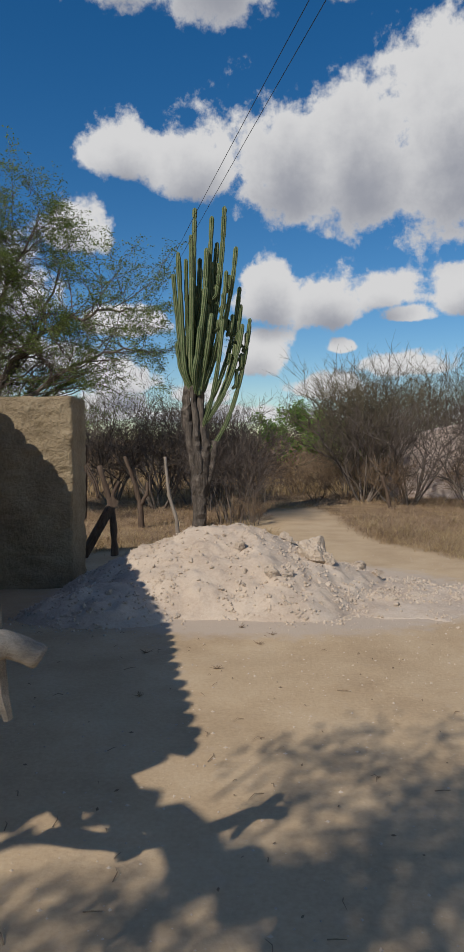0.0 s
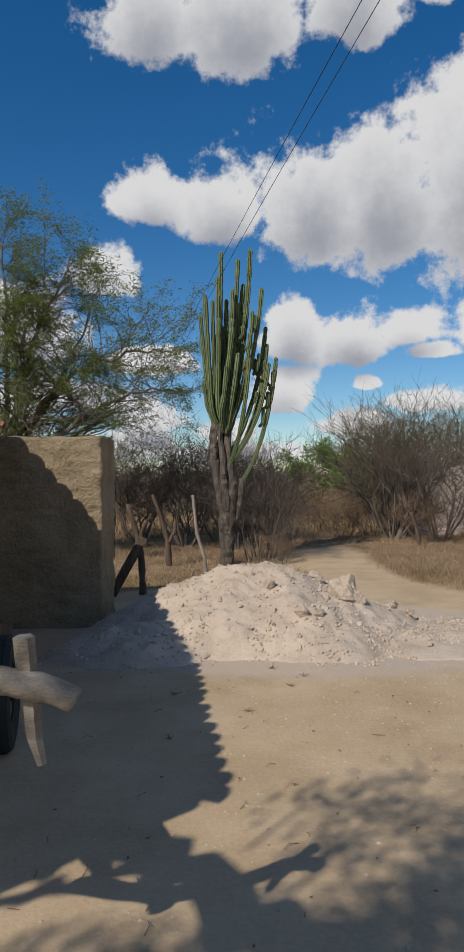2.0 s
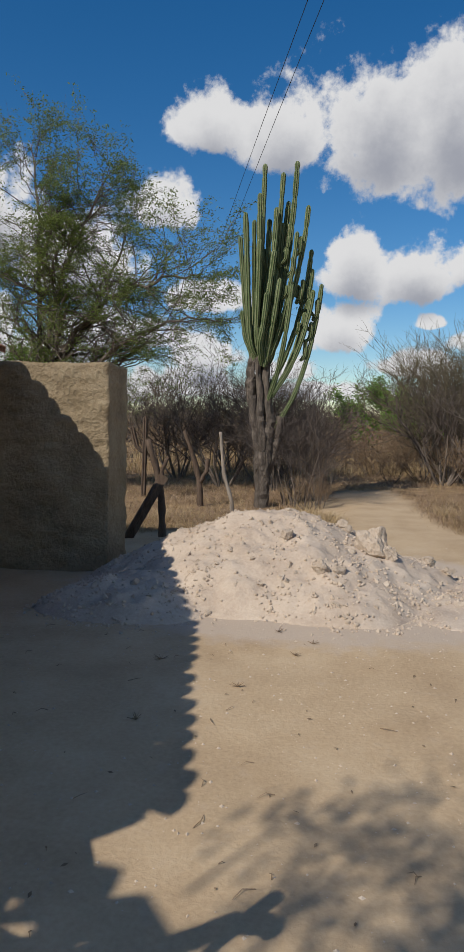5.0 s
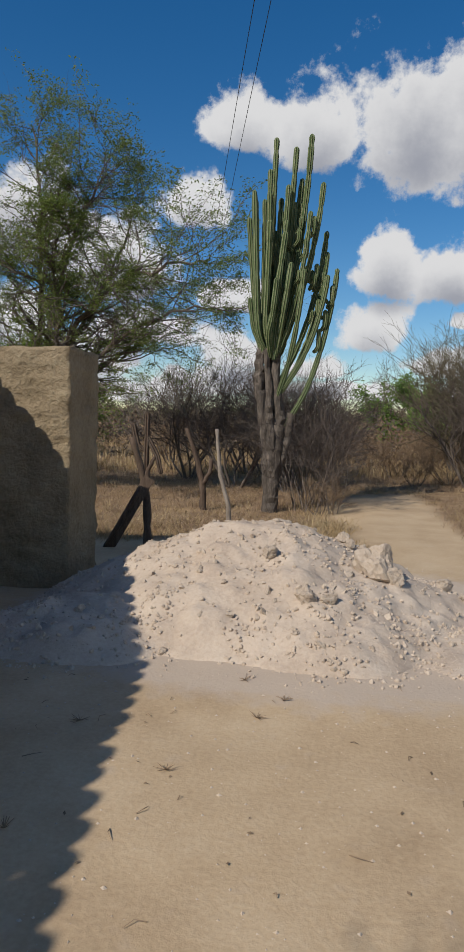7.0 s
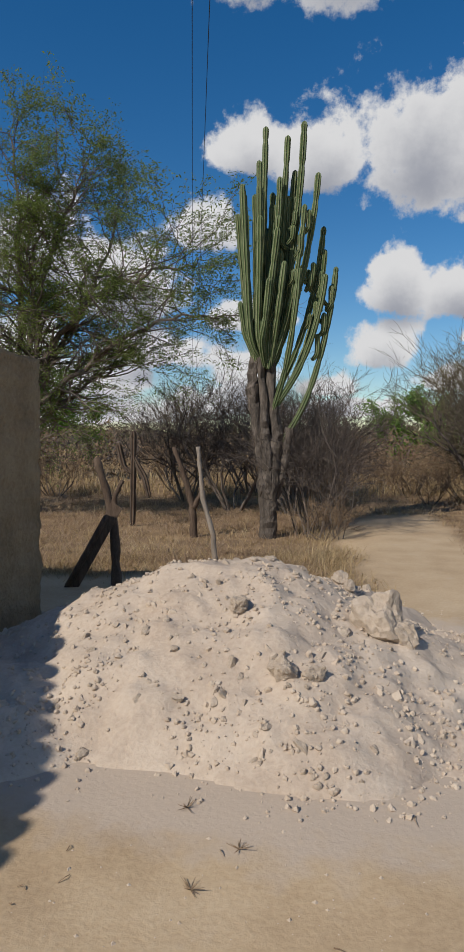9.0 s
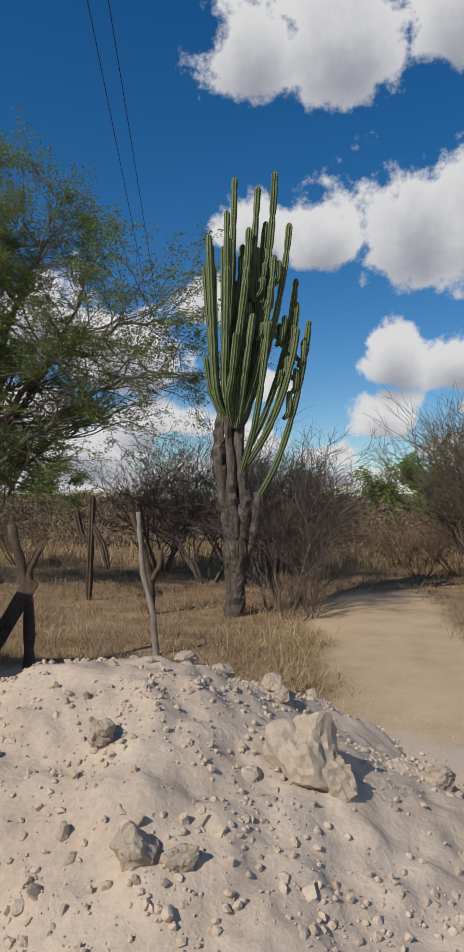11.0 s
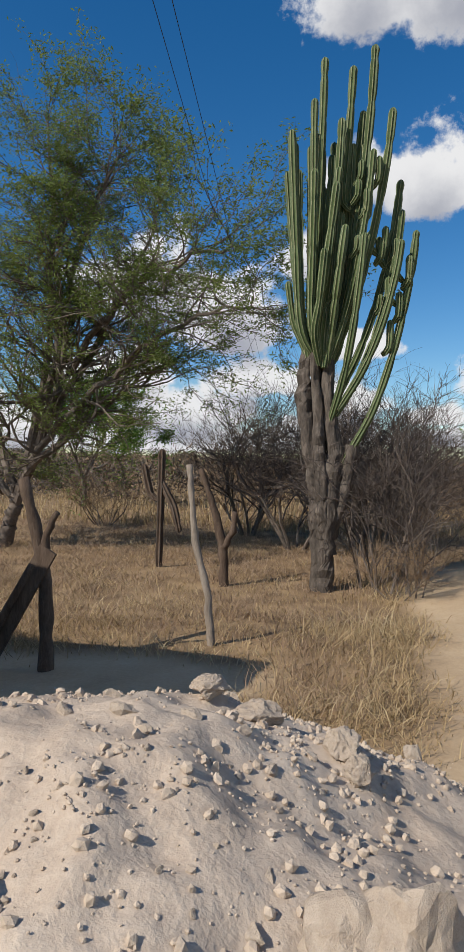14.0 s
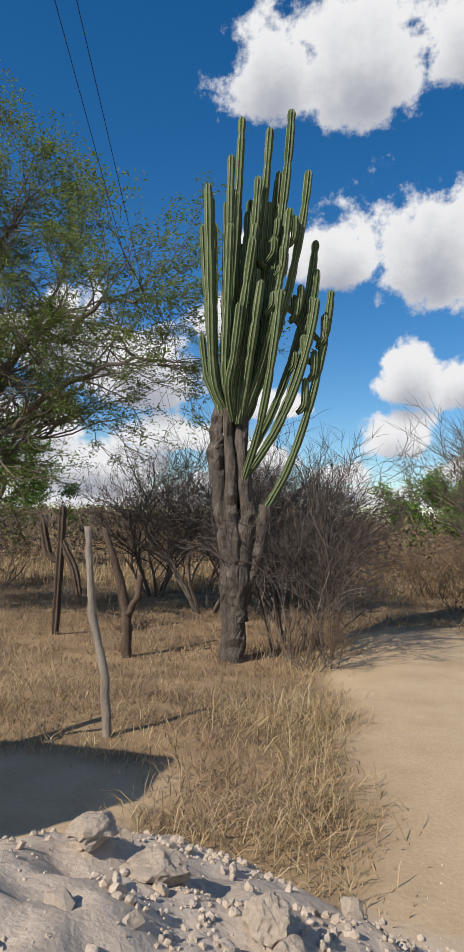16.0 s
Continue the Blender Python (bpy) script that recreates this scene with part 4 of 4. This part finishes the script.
limbed_tree("acacia_tree", "spreading thorn tree with feathery green foliage and dark bent limbs", (-6.5, 15.1), 3,
            [(-0.15, 0, -0.15), (-0.05, 0, 0.2), (0.02, 0, 0.45), (0.15, 0, 0.75)], 0.15, [
    [(0.57, -0.10, 1.39), (1.57, 0.10, 2.21), (2.43, 0.40, 2.88), (3.08, 0.60, 3.35)],
    [(0.80, -0.00, 2.22), (1.16, -0.10, 3.52), (1.19, -0.40, 4.64), (1.61, -0.70, 5.56)],
    [(0.73, 0.10, 2.12), (1.56, 0.30, 3.57), (2.09, 0.50, 4.72), (2.55, 0.60, 5.94)],
    [(-0.06, -0.00, 1.50), (-0.54, -0.20, 3.60), (-0.63, -0.40, 5.24), (-0.20, -0.70, 6.55)],
    [(0.97, 0.10, 2.74), (2.19, -0.20, 4.02), (3.48, -0.50, 4.49), (4.47, -0.60, 4.62)],
    [(0.68, -0.00, 1.70), (2.14, -0.30, 2.84), (3.53, -0.60, 3.55), (4.69, -0.70, 3.71)],
    [(0.61, 0.10, 2.65), (0.54, 0.30, 4.6), (0.50, 0.40, 6.2), (0.40, 0.40, 7.5)],
    [(-0.36, -0.10, 1.28), (-1.89, 0.10, 2.40), (-3.0, 0.30, 3.88), (-3.6, 0.30, 5.2)],
    [(0.86, -0.00, 3.14), (1.27, -0.00, 4.75), (1.8, -0.10, 5.85), (2.3, -0.20, 6.5)],
], M_LEAF, 0.068, 8, 1.08)
leafy_tree("acacia_tree", "small rounded thorn tree with fresh green foliage in dry scrub", (-10.6, 24.0), 5,
           [(0.7, 0, 0.6), (-0.7, 0, 0.6), (0, 0.6, 0.8), (0, -0.6, 0.7), (0.3, 0.2, 1)], 1.6,
           [(0, 0, -0.1), (0.05, 0, 0.5), (0, 0, 0.9)], 0.09, M_BRIGHT, 0.10, 20, top=3)
leafy_tree("acacia_tree", "rounded bright green tree behind the bare scrub", (4.3, 31.0), 6,
           [(1.0, 0, 0.45), (-1.0, 0, 0.45), (0, 0.8, 0.7), (0, -0.9, 0.5), (0.5, 0.2, 0.9), (-0.5, -0.2, 0.9), (0.7, -0.6, 0.3), (-0.7, -0.6, 0.3)], 1.35,
           [(0, 0, -0.1), (0.05, 0, 0.4), (0, 0, 0.8)], 0.12, M_BRIGHT, 0.15, 26, top=3)


# the tree by the end of the house that throws its dappled shade on the yard
def build_yard_tree():
    rng = random.Random(9)
    at = (-1.0, -2.7)
    tree = thing("yard_tree", (at[0], at[1], ground_z(*at)), "leaning shade tree beside the end of the house", "tree")
    off = Vector((at[0], at[1], 0))

    def bough(name, pts, r0, r1):
        line, radii = limb_line([Vector(p) - off for p in pts], r0, r1, random.Random(len(pts)))
        b = Soup()
        b.tube(line, radii, 9)
        child(name, b.mesh(name, M_BARK, True), tree)

    bough("trunk", [(-1.0, -2.7, -0.15), (-1.02, -2.0, 0.6), (-1.05, -1.1, 1.3), (-1.2, 0.0, 2.0), (-1.64, -0.08, 2.3), (-2.34, 0.0, 2.65), (-2.9, 0.05, 2.9)], 0.13, 0.075)
    bough("limb", [(-2.25, 0.0, 2.6), (-2.5, -0.1, 2.68), (-2.83, -0.36, 2.75), (-3.2, -0.6, 2.95)], 0.045, 0.022)
    bough("limb", [(-1.64, -0.08, 2.3), (-1.95, -0.35, 2.5), (-2.25, -0.75, 2.75), (-2.5, -1.2, 3.1)], 0.035, 0.012)
    bough("twig", [(-1.95, -0.35, 2.5), (-2.15, -0.45, 2.6), (-2.4, -0.62, 2.7)], 0.012, 0.005)
    bough("twig", [(-2.05, -0.5, 2.6), (-2.2, -0.75, 2.66), (-2.3, -0.9, 2.75)], 0.012, 0.005)
    bough("limb", [(-1.03, -1.6, 1.0), (-1.5, -1.9, 2.2), (-2.2, -2.1, 3.4), (-2.6, -2.1, 4.4)], 0.08, 0.02)
    bough("limb", [(-1.03, -1.8, 0.8), (-1.3, -2.4, 2.0), (-1.9, -2.6, 3.3), (-2.3, -2.9, 4.4)], 0.08, 0.02)
    bough("limb", [(-1.5, -1.9, 2.2), (-2.4, -2.3, 3.3), (-3.2, -2.4, 4.3)], 0.05, 0.02)
    # sprays of leaves: where each one's shade falls, its half width, its height and how thick it is
    crown = Soup()
    for gx, gy, rad, h, n in ((0.55, 3.12, 0.26, 4.3, 200), (0.25, 3.22, 0.16, 4.3, 60), (0.85, 2.90, 0.25, 4.4, 300), (0.90, 2.50, 0.36, 4.4, 900), (0.50, 2.28, 0.32, 4.2, 800),
                              (0.20, 2.08, 0.28, 4.1, 450), (0.72, 2.08, 0.36, 4.3, 480), (-0.32, 2.08, 0.24, 4.2, 230), (-0.66, 2.04, 0.24, 4.3, 260), (0.40, 1.70, 0.4, 4.5, 420),
                              (1.15, 2.25, 0.36, 4.5, 420), (1.25, 2.75, 0.28, 4.5, 200), (-0.25, 1.65, 0.4, 4.5, 420), (0.95, 1.55, 0.45, 4.6, 420), (0.72, 3.5, 0.13, 4.5, 40),
                              (1.15, 3.45, 0.16, 4.5, 60), (0.30, 2.78, 0.24, 4.3, 100), (0.12, 2.62, 0.18, 4.2, 70), (-0.9, 1.7, 0.4, 4.5, 300)):
        c = Vector((gx - 0.714 * h, gy - 1.015 * h, h)) - off
        child("twig", spray_twig(rng, c, rad), tree)
        for _ in range(n):
            a, k = rng.uniform(0, 6.283), rng.random() ** 0.6 * rad
            p = c + Vector((math.cos(a) * k * 1.25, math.sin(a) * k * 0.8, rng.gauss(0, 0.12)))
            d = Vector((rng.gauss(0, 1), rng.gauss(0, 1), rng.gauss(0, 0.4))).normalized() * rng.uniform(0.04, 0.08)
            w = d.cross(Vector((rng.gauss(0, 0.5), rng.gauss(0, 0.5), 1))).normalized() * 0.014
            crown.add([tuple(p), tuple(p + d * 0.5 + w), tuple(p + d), tuple(p + d * 0.5 - w)], [(0, 1, 2, 3)])
    child("crown", crown.mesh("crown", M_LEAF), tree)


def spray_twig(rng, c, rad):
    """The twig that carries one spray of leaves, forking through it."""
    b = Soup()
    for _ in range(4):
        a = rng.uniform(0, 6.283)
        b.tube([tuple(c - Vector((0, 0, 0.45))), tuple(c - Vector((0, 0, 0.12))), tuple(c + Vector((math.cos(a), math.sin(a), 0.1)) * rad * 0.8)], [0.012, 0.008, 0.003], 4)
    return b.mesh("twig", M_BARK)


build_yard_tree()

KINDS = {
    "a": bare_bush("thorn_bush", "leafless grey-brown thorn bush with tangled twigs", 41, 2.5, 6, M_TWIG, 0.6),
    "b": bare_bush("thorn_bush", "leafless tall thorn bush with upright stems", 42, 3.1, 8, M_TWIG, 0.65),
    "f": bare_bush("thorn_bush", "tall slender leafless bush beside the cactus", 46, 3.4, 6, M_TWIG, 0.22, 4, (3, 4), 0.022),
    "c": bare_bush("thorn_bush", "olive-grey leafless bush, dense with fine twigs", 43, 2.8, 9, M_OLIVE, 0.6, 4, (3, 4)),
    "d": bare_bush("thorn_bush", "low russet dry bush in the grass", 44, 1.5, 8, M_RUST, 0.9, 4, (3, 3), 0.014),
    "e": bare_bush("thorn_bush", "thin dead sapling with pale twigs", 45, 2.0, 4, M_TWIG, 0.22, 4, (3, 3), 0.016),
}
place(KINDS, [
    ("a", -1.9, 17.0, 1.35, 0), ("a", -3.4, 19.0, 1.4, 70), ("b", -0.8, 19.5, 1.3, 20), ("a", -1.1, 18.2, 1.2, 200), ("b", -2.2, 21.0, 1.3, 160), ("a", -0.6, 16.6, 1.1, 260),
    ("f", 0.15, 14.5, 0.88, 110), ("e", 0.05, 13.5, 1.25, 0), ("e", 0.35, 13.8, 1.1, 90), ("e", -0.15, 13.7, 1.0, 200), ("e", 0.45, 13.2, 0.8, 300), ("f", -0.05, 14.0, 0.72, 250), ("d", 0.25, 13.1, 0.6, 75),
    ("b", 3.5, 17.6, 1.1, 60), ("c", 4.2, 20.5, 1.7, 10), ("c", 4.0, 22.0, 1.6, 100), ("c", 4.9, 23.0, 1.8, 190), ("b", 4.6, 17.2, 1.25, 250), ("c", 3.9, 18.6, 1.35, 280),
    ("f", 6.3, 16.2, 1.1, 140), ("a", 5.6, 15.2, 1.05, 0), ("f", 7.2, 17.4, 1.2, 300), ("a", 7.2, 15.0, 1.4, 120), ("c", 8.8, 25.0, 1.9, 77),
    ("d", 2.0, 20.5, 1.0, 0), ("d", 2.9, 22.5, 1.2, 50), ("d", 0.9, 23.5, 1.0, 90), ("d", 3.4, 25.0, 1.3, 140), ("d", 2.3, 18.0, 0.7, 180), ("d", 3.2, 18.8, 1.1, 300),
    ("d", 4.2, 17.0, 1.1, 20), ("d", 6.4, 18.0, 1.3, 210), ("d", -4.4, 21.5, 1.4, 120), ("a", -5.4, 24.5, 1.4, 33), ("c", -2.2, 26, 1.4, 60),
    ("c", 8.6, 24.5, 1.7, 44), ("c", -0.6, 30, 1.3, 130), ("d", -1.6, 24, 1.7, 220), ("c", -6.5, 30, 1.6, 320), ("d", -7.2, 19.5, 1.2, 15), ("c", 6.5, 27, 1.7, 210),
])


# ---- the pale house beyond the track ----
def build_far_house():
    h = thing("far_house", (7.3, 18.8, 0), "small pale pink washed house half hidden by bare bushes", "house", turn=-8)
    s = Soup()
    w, d, z0, e, g = 5.6, 4.0, -0.2, 1.55, 2.05
    vs = [(-w / 2, 0, z0), (w / 2, 0, z0), (w / 2, 0, e), (-w / 2 + 2.0, 0, g), (-w / 2, 0, e),
          (-w / 2, d, z0), (w / 2, d, z0), (w / 2, d, e), (-w / 2 + 2.0, d, g), (-w / 2, d, e)]
    s.add(vs, [(0, 1, 2, 3, 4), (9, 8, 7, 6, 5), (0, 4, 9, 5), (1, 6, 7, 2)])
    child("wall", s.mesh("wall", M_WASH), h)
    s = Soup()
    o = 0.06
    for a, b in (((-w / 2 - 0.15, e - 0.03), (-w / 2 + 2.0, g + 0.02)), ((-w / 2 + 2.0, g + 0.02), (w / 2 + 0.15, e - 0.02))):
        v = [(x, y, z + k) for k in (0, o) for y in (-0.02, d + 0.15) for x, z in (a, b)]
        s.add(v, [(0, 2, 3, 1), (4, 5, 7, 6), (0, 1, 5, 4), (2, 6, 7, 3), (0, 4, 6, 2), (1, 3, 7, 5)])
    child("roof", s.mesh("roof", M_WASH), h)


build_far_house()


# ---- power line ----
def build_wires():
    for off, high in ((0.0, 0.0), (0.11, 0.02)):
        s = Soup()
        pts = []
        for i in range(60):
            y = -14 + i * 1.0
            pts.append((0.70 - 0.2493 * (y - 3) + off, y, 4.15 + high - 0.06 * (math.sqrt((y - 8) ** 2 + 16) + (y - 8)) / 2))
        s.tube(pts, [0.0026] * 60, 5)
        tagged(new("power_cable", s.mesh("power_cable", M_WIRE)), "thin dark overhead electric cable", "cable", "overhead cables")


build_wires()


# ---- grass, leaf litter and far scrub ----
def blades(soup, rng, x, y, n, h, lean=0.5, w=0.004, r=0.09):
    for _ in range(n):
        px, py = x + rng.gauss(0, r), y + rng.gauss(0, r)
        z = ground_z(px, py)
        a, hh = rng.uniform(0, 6.283), h * rng.uniform(0.4, 1.15)
        dx, dy = math.cos(a) * hh * lean * rng.random(), math.sin(a) * hh * lean * rng.random()
        b = rng.uniform(0, 6.283)
        wx, wy = math.cos(b) * w, math.sin(b) * w
        mx, my, mz = px + dx * 0.35, py + dy * 0.35, z + hh * 0.6
        soup.add([(px - wx, py - wy, z - 0.01), (px + wx, py + wy, z - 0.01), (mx + wx * 0.8, my + wy * 0.8, mz), (mx - wx * 0.8, my - wy * 0.8, mz), (px + dx, py + dy, z + hh * 0.9)], [(0, 1, 2, 3), (3, 2, 4)])


def build_grass():
    rng = random.Random(77)
    near, red, far = Soup(), Soup(), Soup()
    tries = 0
    while tries < 15000:
        tries += 1
        y = 8.0 + 13 * rng.random() ** 1.5
        x = rng.uniform(-0.5 * y - 1.0, 0.42 * y + 1.0)
        if bare(x, y) > 0.35 or pile_z(x, y) > 0:
            continue
        dens = 0.5 + 0.5 * noise.noise(Vector((x * 0.6, y * 0.6, 7)))
        if rng.random() > dens * 1.3 + 0.05:
            continue
        tall = 0.04 + 0.20 * rng.random() ** 2.2 * (0.4 + dens)
        tall *= 1.5 if x > -0.3 and 10.3 < y < 13.2 else 1.0
        edge = max(bare(x + 0.4, y), bare(x, y - 0.3)) > 0.3
        target = near if edge or rng.random() < 0.48 - 0.3 * smoothstep(10, 14, y) else red
        blades(target, rng, x, y, 15, tall * 0.8, 2.6, 0.0017 + 0.00014 * y, 0.12)
    tagged(new("dry_grass", near.mesh("dry_grass", M_GRASS)), "straw-coloured dry grass tufts", "grass", kind="stuff")
    tagged(new("russet_grass", red.mesh("russet_grass", M_REDGRASS)), "russet withered undergrowth", "grass", kind="stuff")
    for _ in range(7000):
        y = 20 + 55 * rng.random() ** 1.4
        x = rng.uniform(-0.75 * y - 3, 0.6 * y + 3)
        blades(far, rng, x, y, 7, rng.uniform(0.2, 0.45), 1.0, 0.004 + 0.0003 * y, 0.4)
    tagged(new("far_grass", far.mesh("far_grass", M_GRASS)), "distant stand of tall dry grass", "grass", kind="stuff")


def build_far_scrub():
    """Low thorn scrub out to the skyline."""
    rng = random.Random(91)
    for name, material, count, lo, hi in (("grey_scrub", M_TWIG, 210, 26, 140), ("olive_scrub", M_OLIVE, 260, 30, 330), ("green_scrub", M_LEAF, 120, 34, 330), ("russet_scrub", M_RUST, 230, 24, 200)):
        s = Soup()
        for _ in range(count):
            y = lo + (hi - lo) * rng.random() ** 1.6
            x = rng.uniform(-0.8 * y - 2, 0.65 * y + 2)
            if name == "green_scrub" and y < 45 and -0.35 * y < x < 0.3 * y:
                continue
            w = rng.uniform(0.9, 2.0) * (1 + y / 160)
            h = w * rng.uniform(0.55, 0.85)
            z0, q = ground_z(x, y), 0.07 + y * 0.0016
            for _ in range(230):
                a, k = rng.uniform(0, 6.283), rng.random() ** 0.5
                f = rng.random()
                env = math.sqrt(max(0.0, 1 - (2 * f - 0.75) ** 2 * 0.6))
                lump = 1 + 0.35 * noise.noise(Vector((a * 1.2, f * 3, x)))
                p = Vector((x + math.cos(a) * k * w * env * lump, y + math.sin(a) * k * w * env, z0 + f * h * 1.25 * lump))
                d = Vector((rng.gauss(0, 1), rng.gauss(0, 1), rng.gauss(0.7, 0.7))).normalized() * q * rng.uniform(0.8, 2.6)
                t = d.cross(Vector((rng.gauss(0, 1), rng.gauss(0, 1), rng.gauss(0, 1)))).normalized() * q * rng.uniform(0.1, 0.4)
                s.add([tuple(p - t), tuple(p + t), tuple(p + d)], [(0, 1, 2)])
        tagged(new(name, s.mesh(name, material)), "distant " + name.replace("_", " ") + " covering the low hills", "scrub", kind="stuff")


def build_litter():
    """Pebbles, dry leaves and twigs on the yard."""
    rng = random.Random(55)
    peb, twig, leaf = Soup(), Soup(), Soup()
    for _ in range(4500):
        x, y = rng.uniform(-2.6, 3.2), rng.uniform(1.4, 9)
        if bare(x, y) < 0.6 or pile_z(x, y) > 0.01:
            continue
        s, z = 0.003 + 0.009 * rng.random() ** 4, ground_z(x, y)
        vs = [(x + sx * s * rng.uniform(0.6, 1.2), y + sy * s * rng.uniform(0.6, 1.2), z + sz * s * 0.7) for sx, sy, sz in ((1, 0, 0), (0, 1, 0), (-1, 0, 0), (0, -1, 0), (0, 0, 1), (0, 0, -1))]
        peb.add(vs, [(0, 1, 4), (1, 2, 4), (2, 3, 4), (3, 0, 4), (1, 0, 5), (2, 1, 5), (3, 2, 5), (0, 3, 5)])
    for _ in range(110):
        x, y = rng.uniform(-2.2, 2.4), rng.uniform(1.8, 5.6)
        z, a, l = ground_z(x, y), rng.uniform(0, 6.28), rng.uniform(0.02, 0.09)
        twig.tube([(x, y, z + 0.003), (x + math.cos(a) * l * 0.5, y + math.sin(a) * l * 0.5, z + 0.012), (x + math.cos(a + 0.3) * l, y + math.sin(a + 0.3) * l, z + 0.004)], [0.0022, 0.002, 0.001], 4)
    for x, y in ((0.204, 4.98), (0.08, 5.42), (-0.10, 4.4), (-0.55, 3.9), (-0.62, 4.75), (0.32, 5.2)):
        for _ in range(14):
            a, l, z = rng.uniform(0, 6.28), rng.uniform(0.015, 0.055), ground_z(x, y)
            twig.tube([(x, y, z + 0.004), (x + math.cos(a) * l, y + math.sin(a) * l, z + rng.uniform(0.005, 0.03))], [0.002, 0.001], 3)
    for _ in range(90):
        x, y = rng.uniform(-2.0, 2.2), rng.uniform(1.6, 5.8)
        z, a, l = ground_z(x, y) + 0.004, rng.uniform(0, 6.28), rng.uniform(0.006, 0.016)
        c, n = math.cos(a) * l, math.sin(a) * l
        leaf.add([(x - c, y - n, z), (x - n * 0.4, y + c * 0.4, z + 0.004), (x + c, y + n, z + 0.003), (x + n * 0.4, y - c * 0.4, z)], [(0, 3, 2, 1)])
    tagged(new("pebbles", peb.mesh("pebbles", M_STONE)), "small pebbles and crumbs strewn on the yard", "pebbles", kind="stuff")
    tagged(new("twig_litter", twig.mesh("twig_litter", M_RUST)), "dry twigs and weeds strewn on the yard", "twigs", kind="stuff")
    tagged(new("leaf_litter", leaf.mesh("leaf_litter", M_RUST)), "dry fallen leaves on the yard", "leaves", kind="stuff")


build_grass()
build_far_scrub()
build_litter()
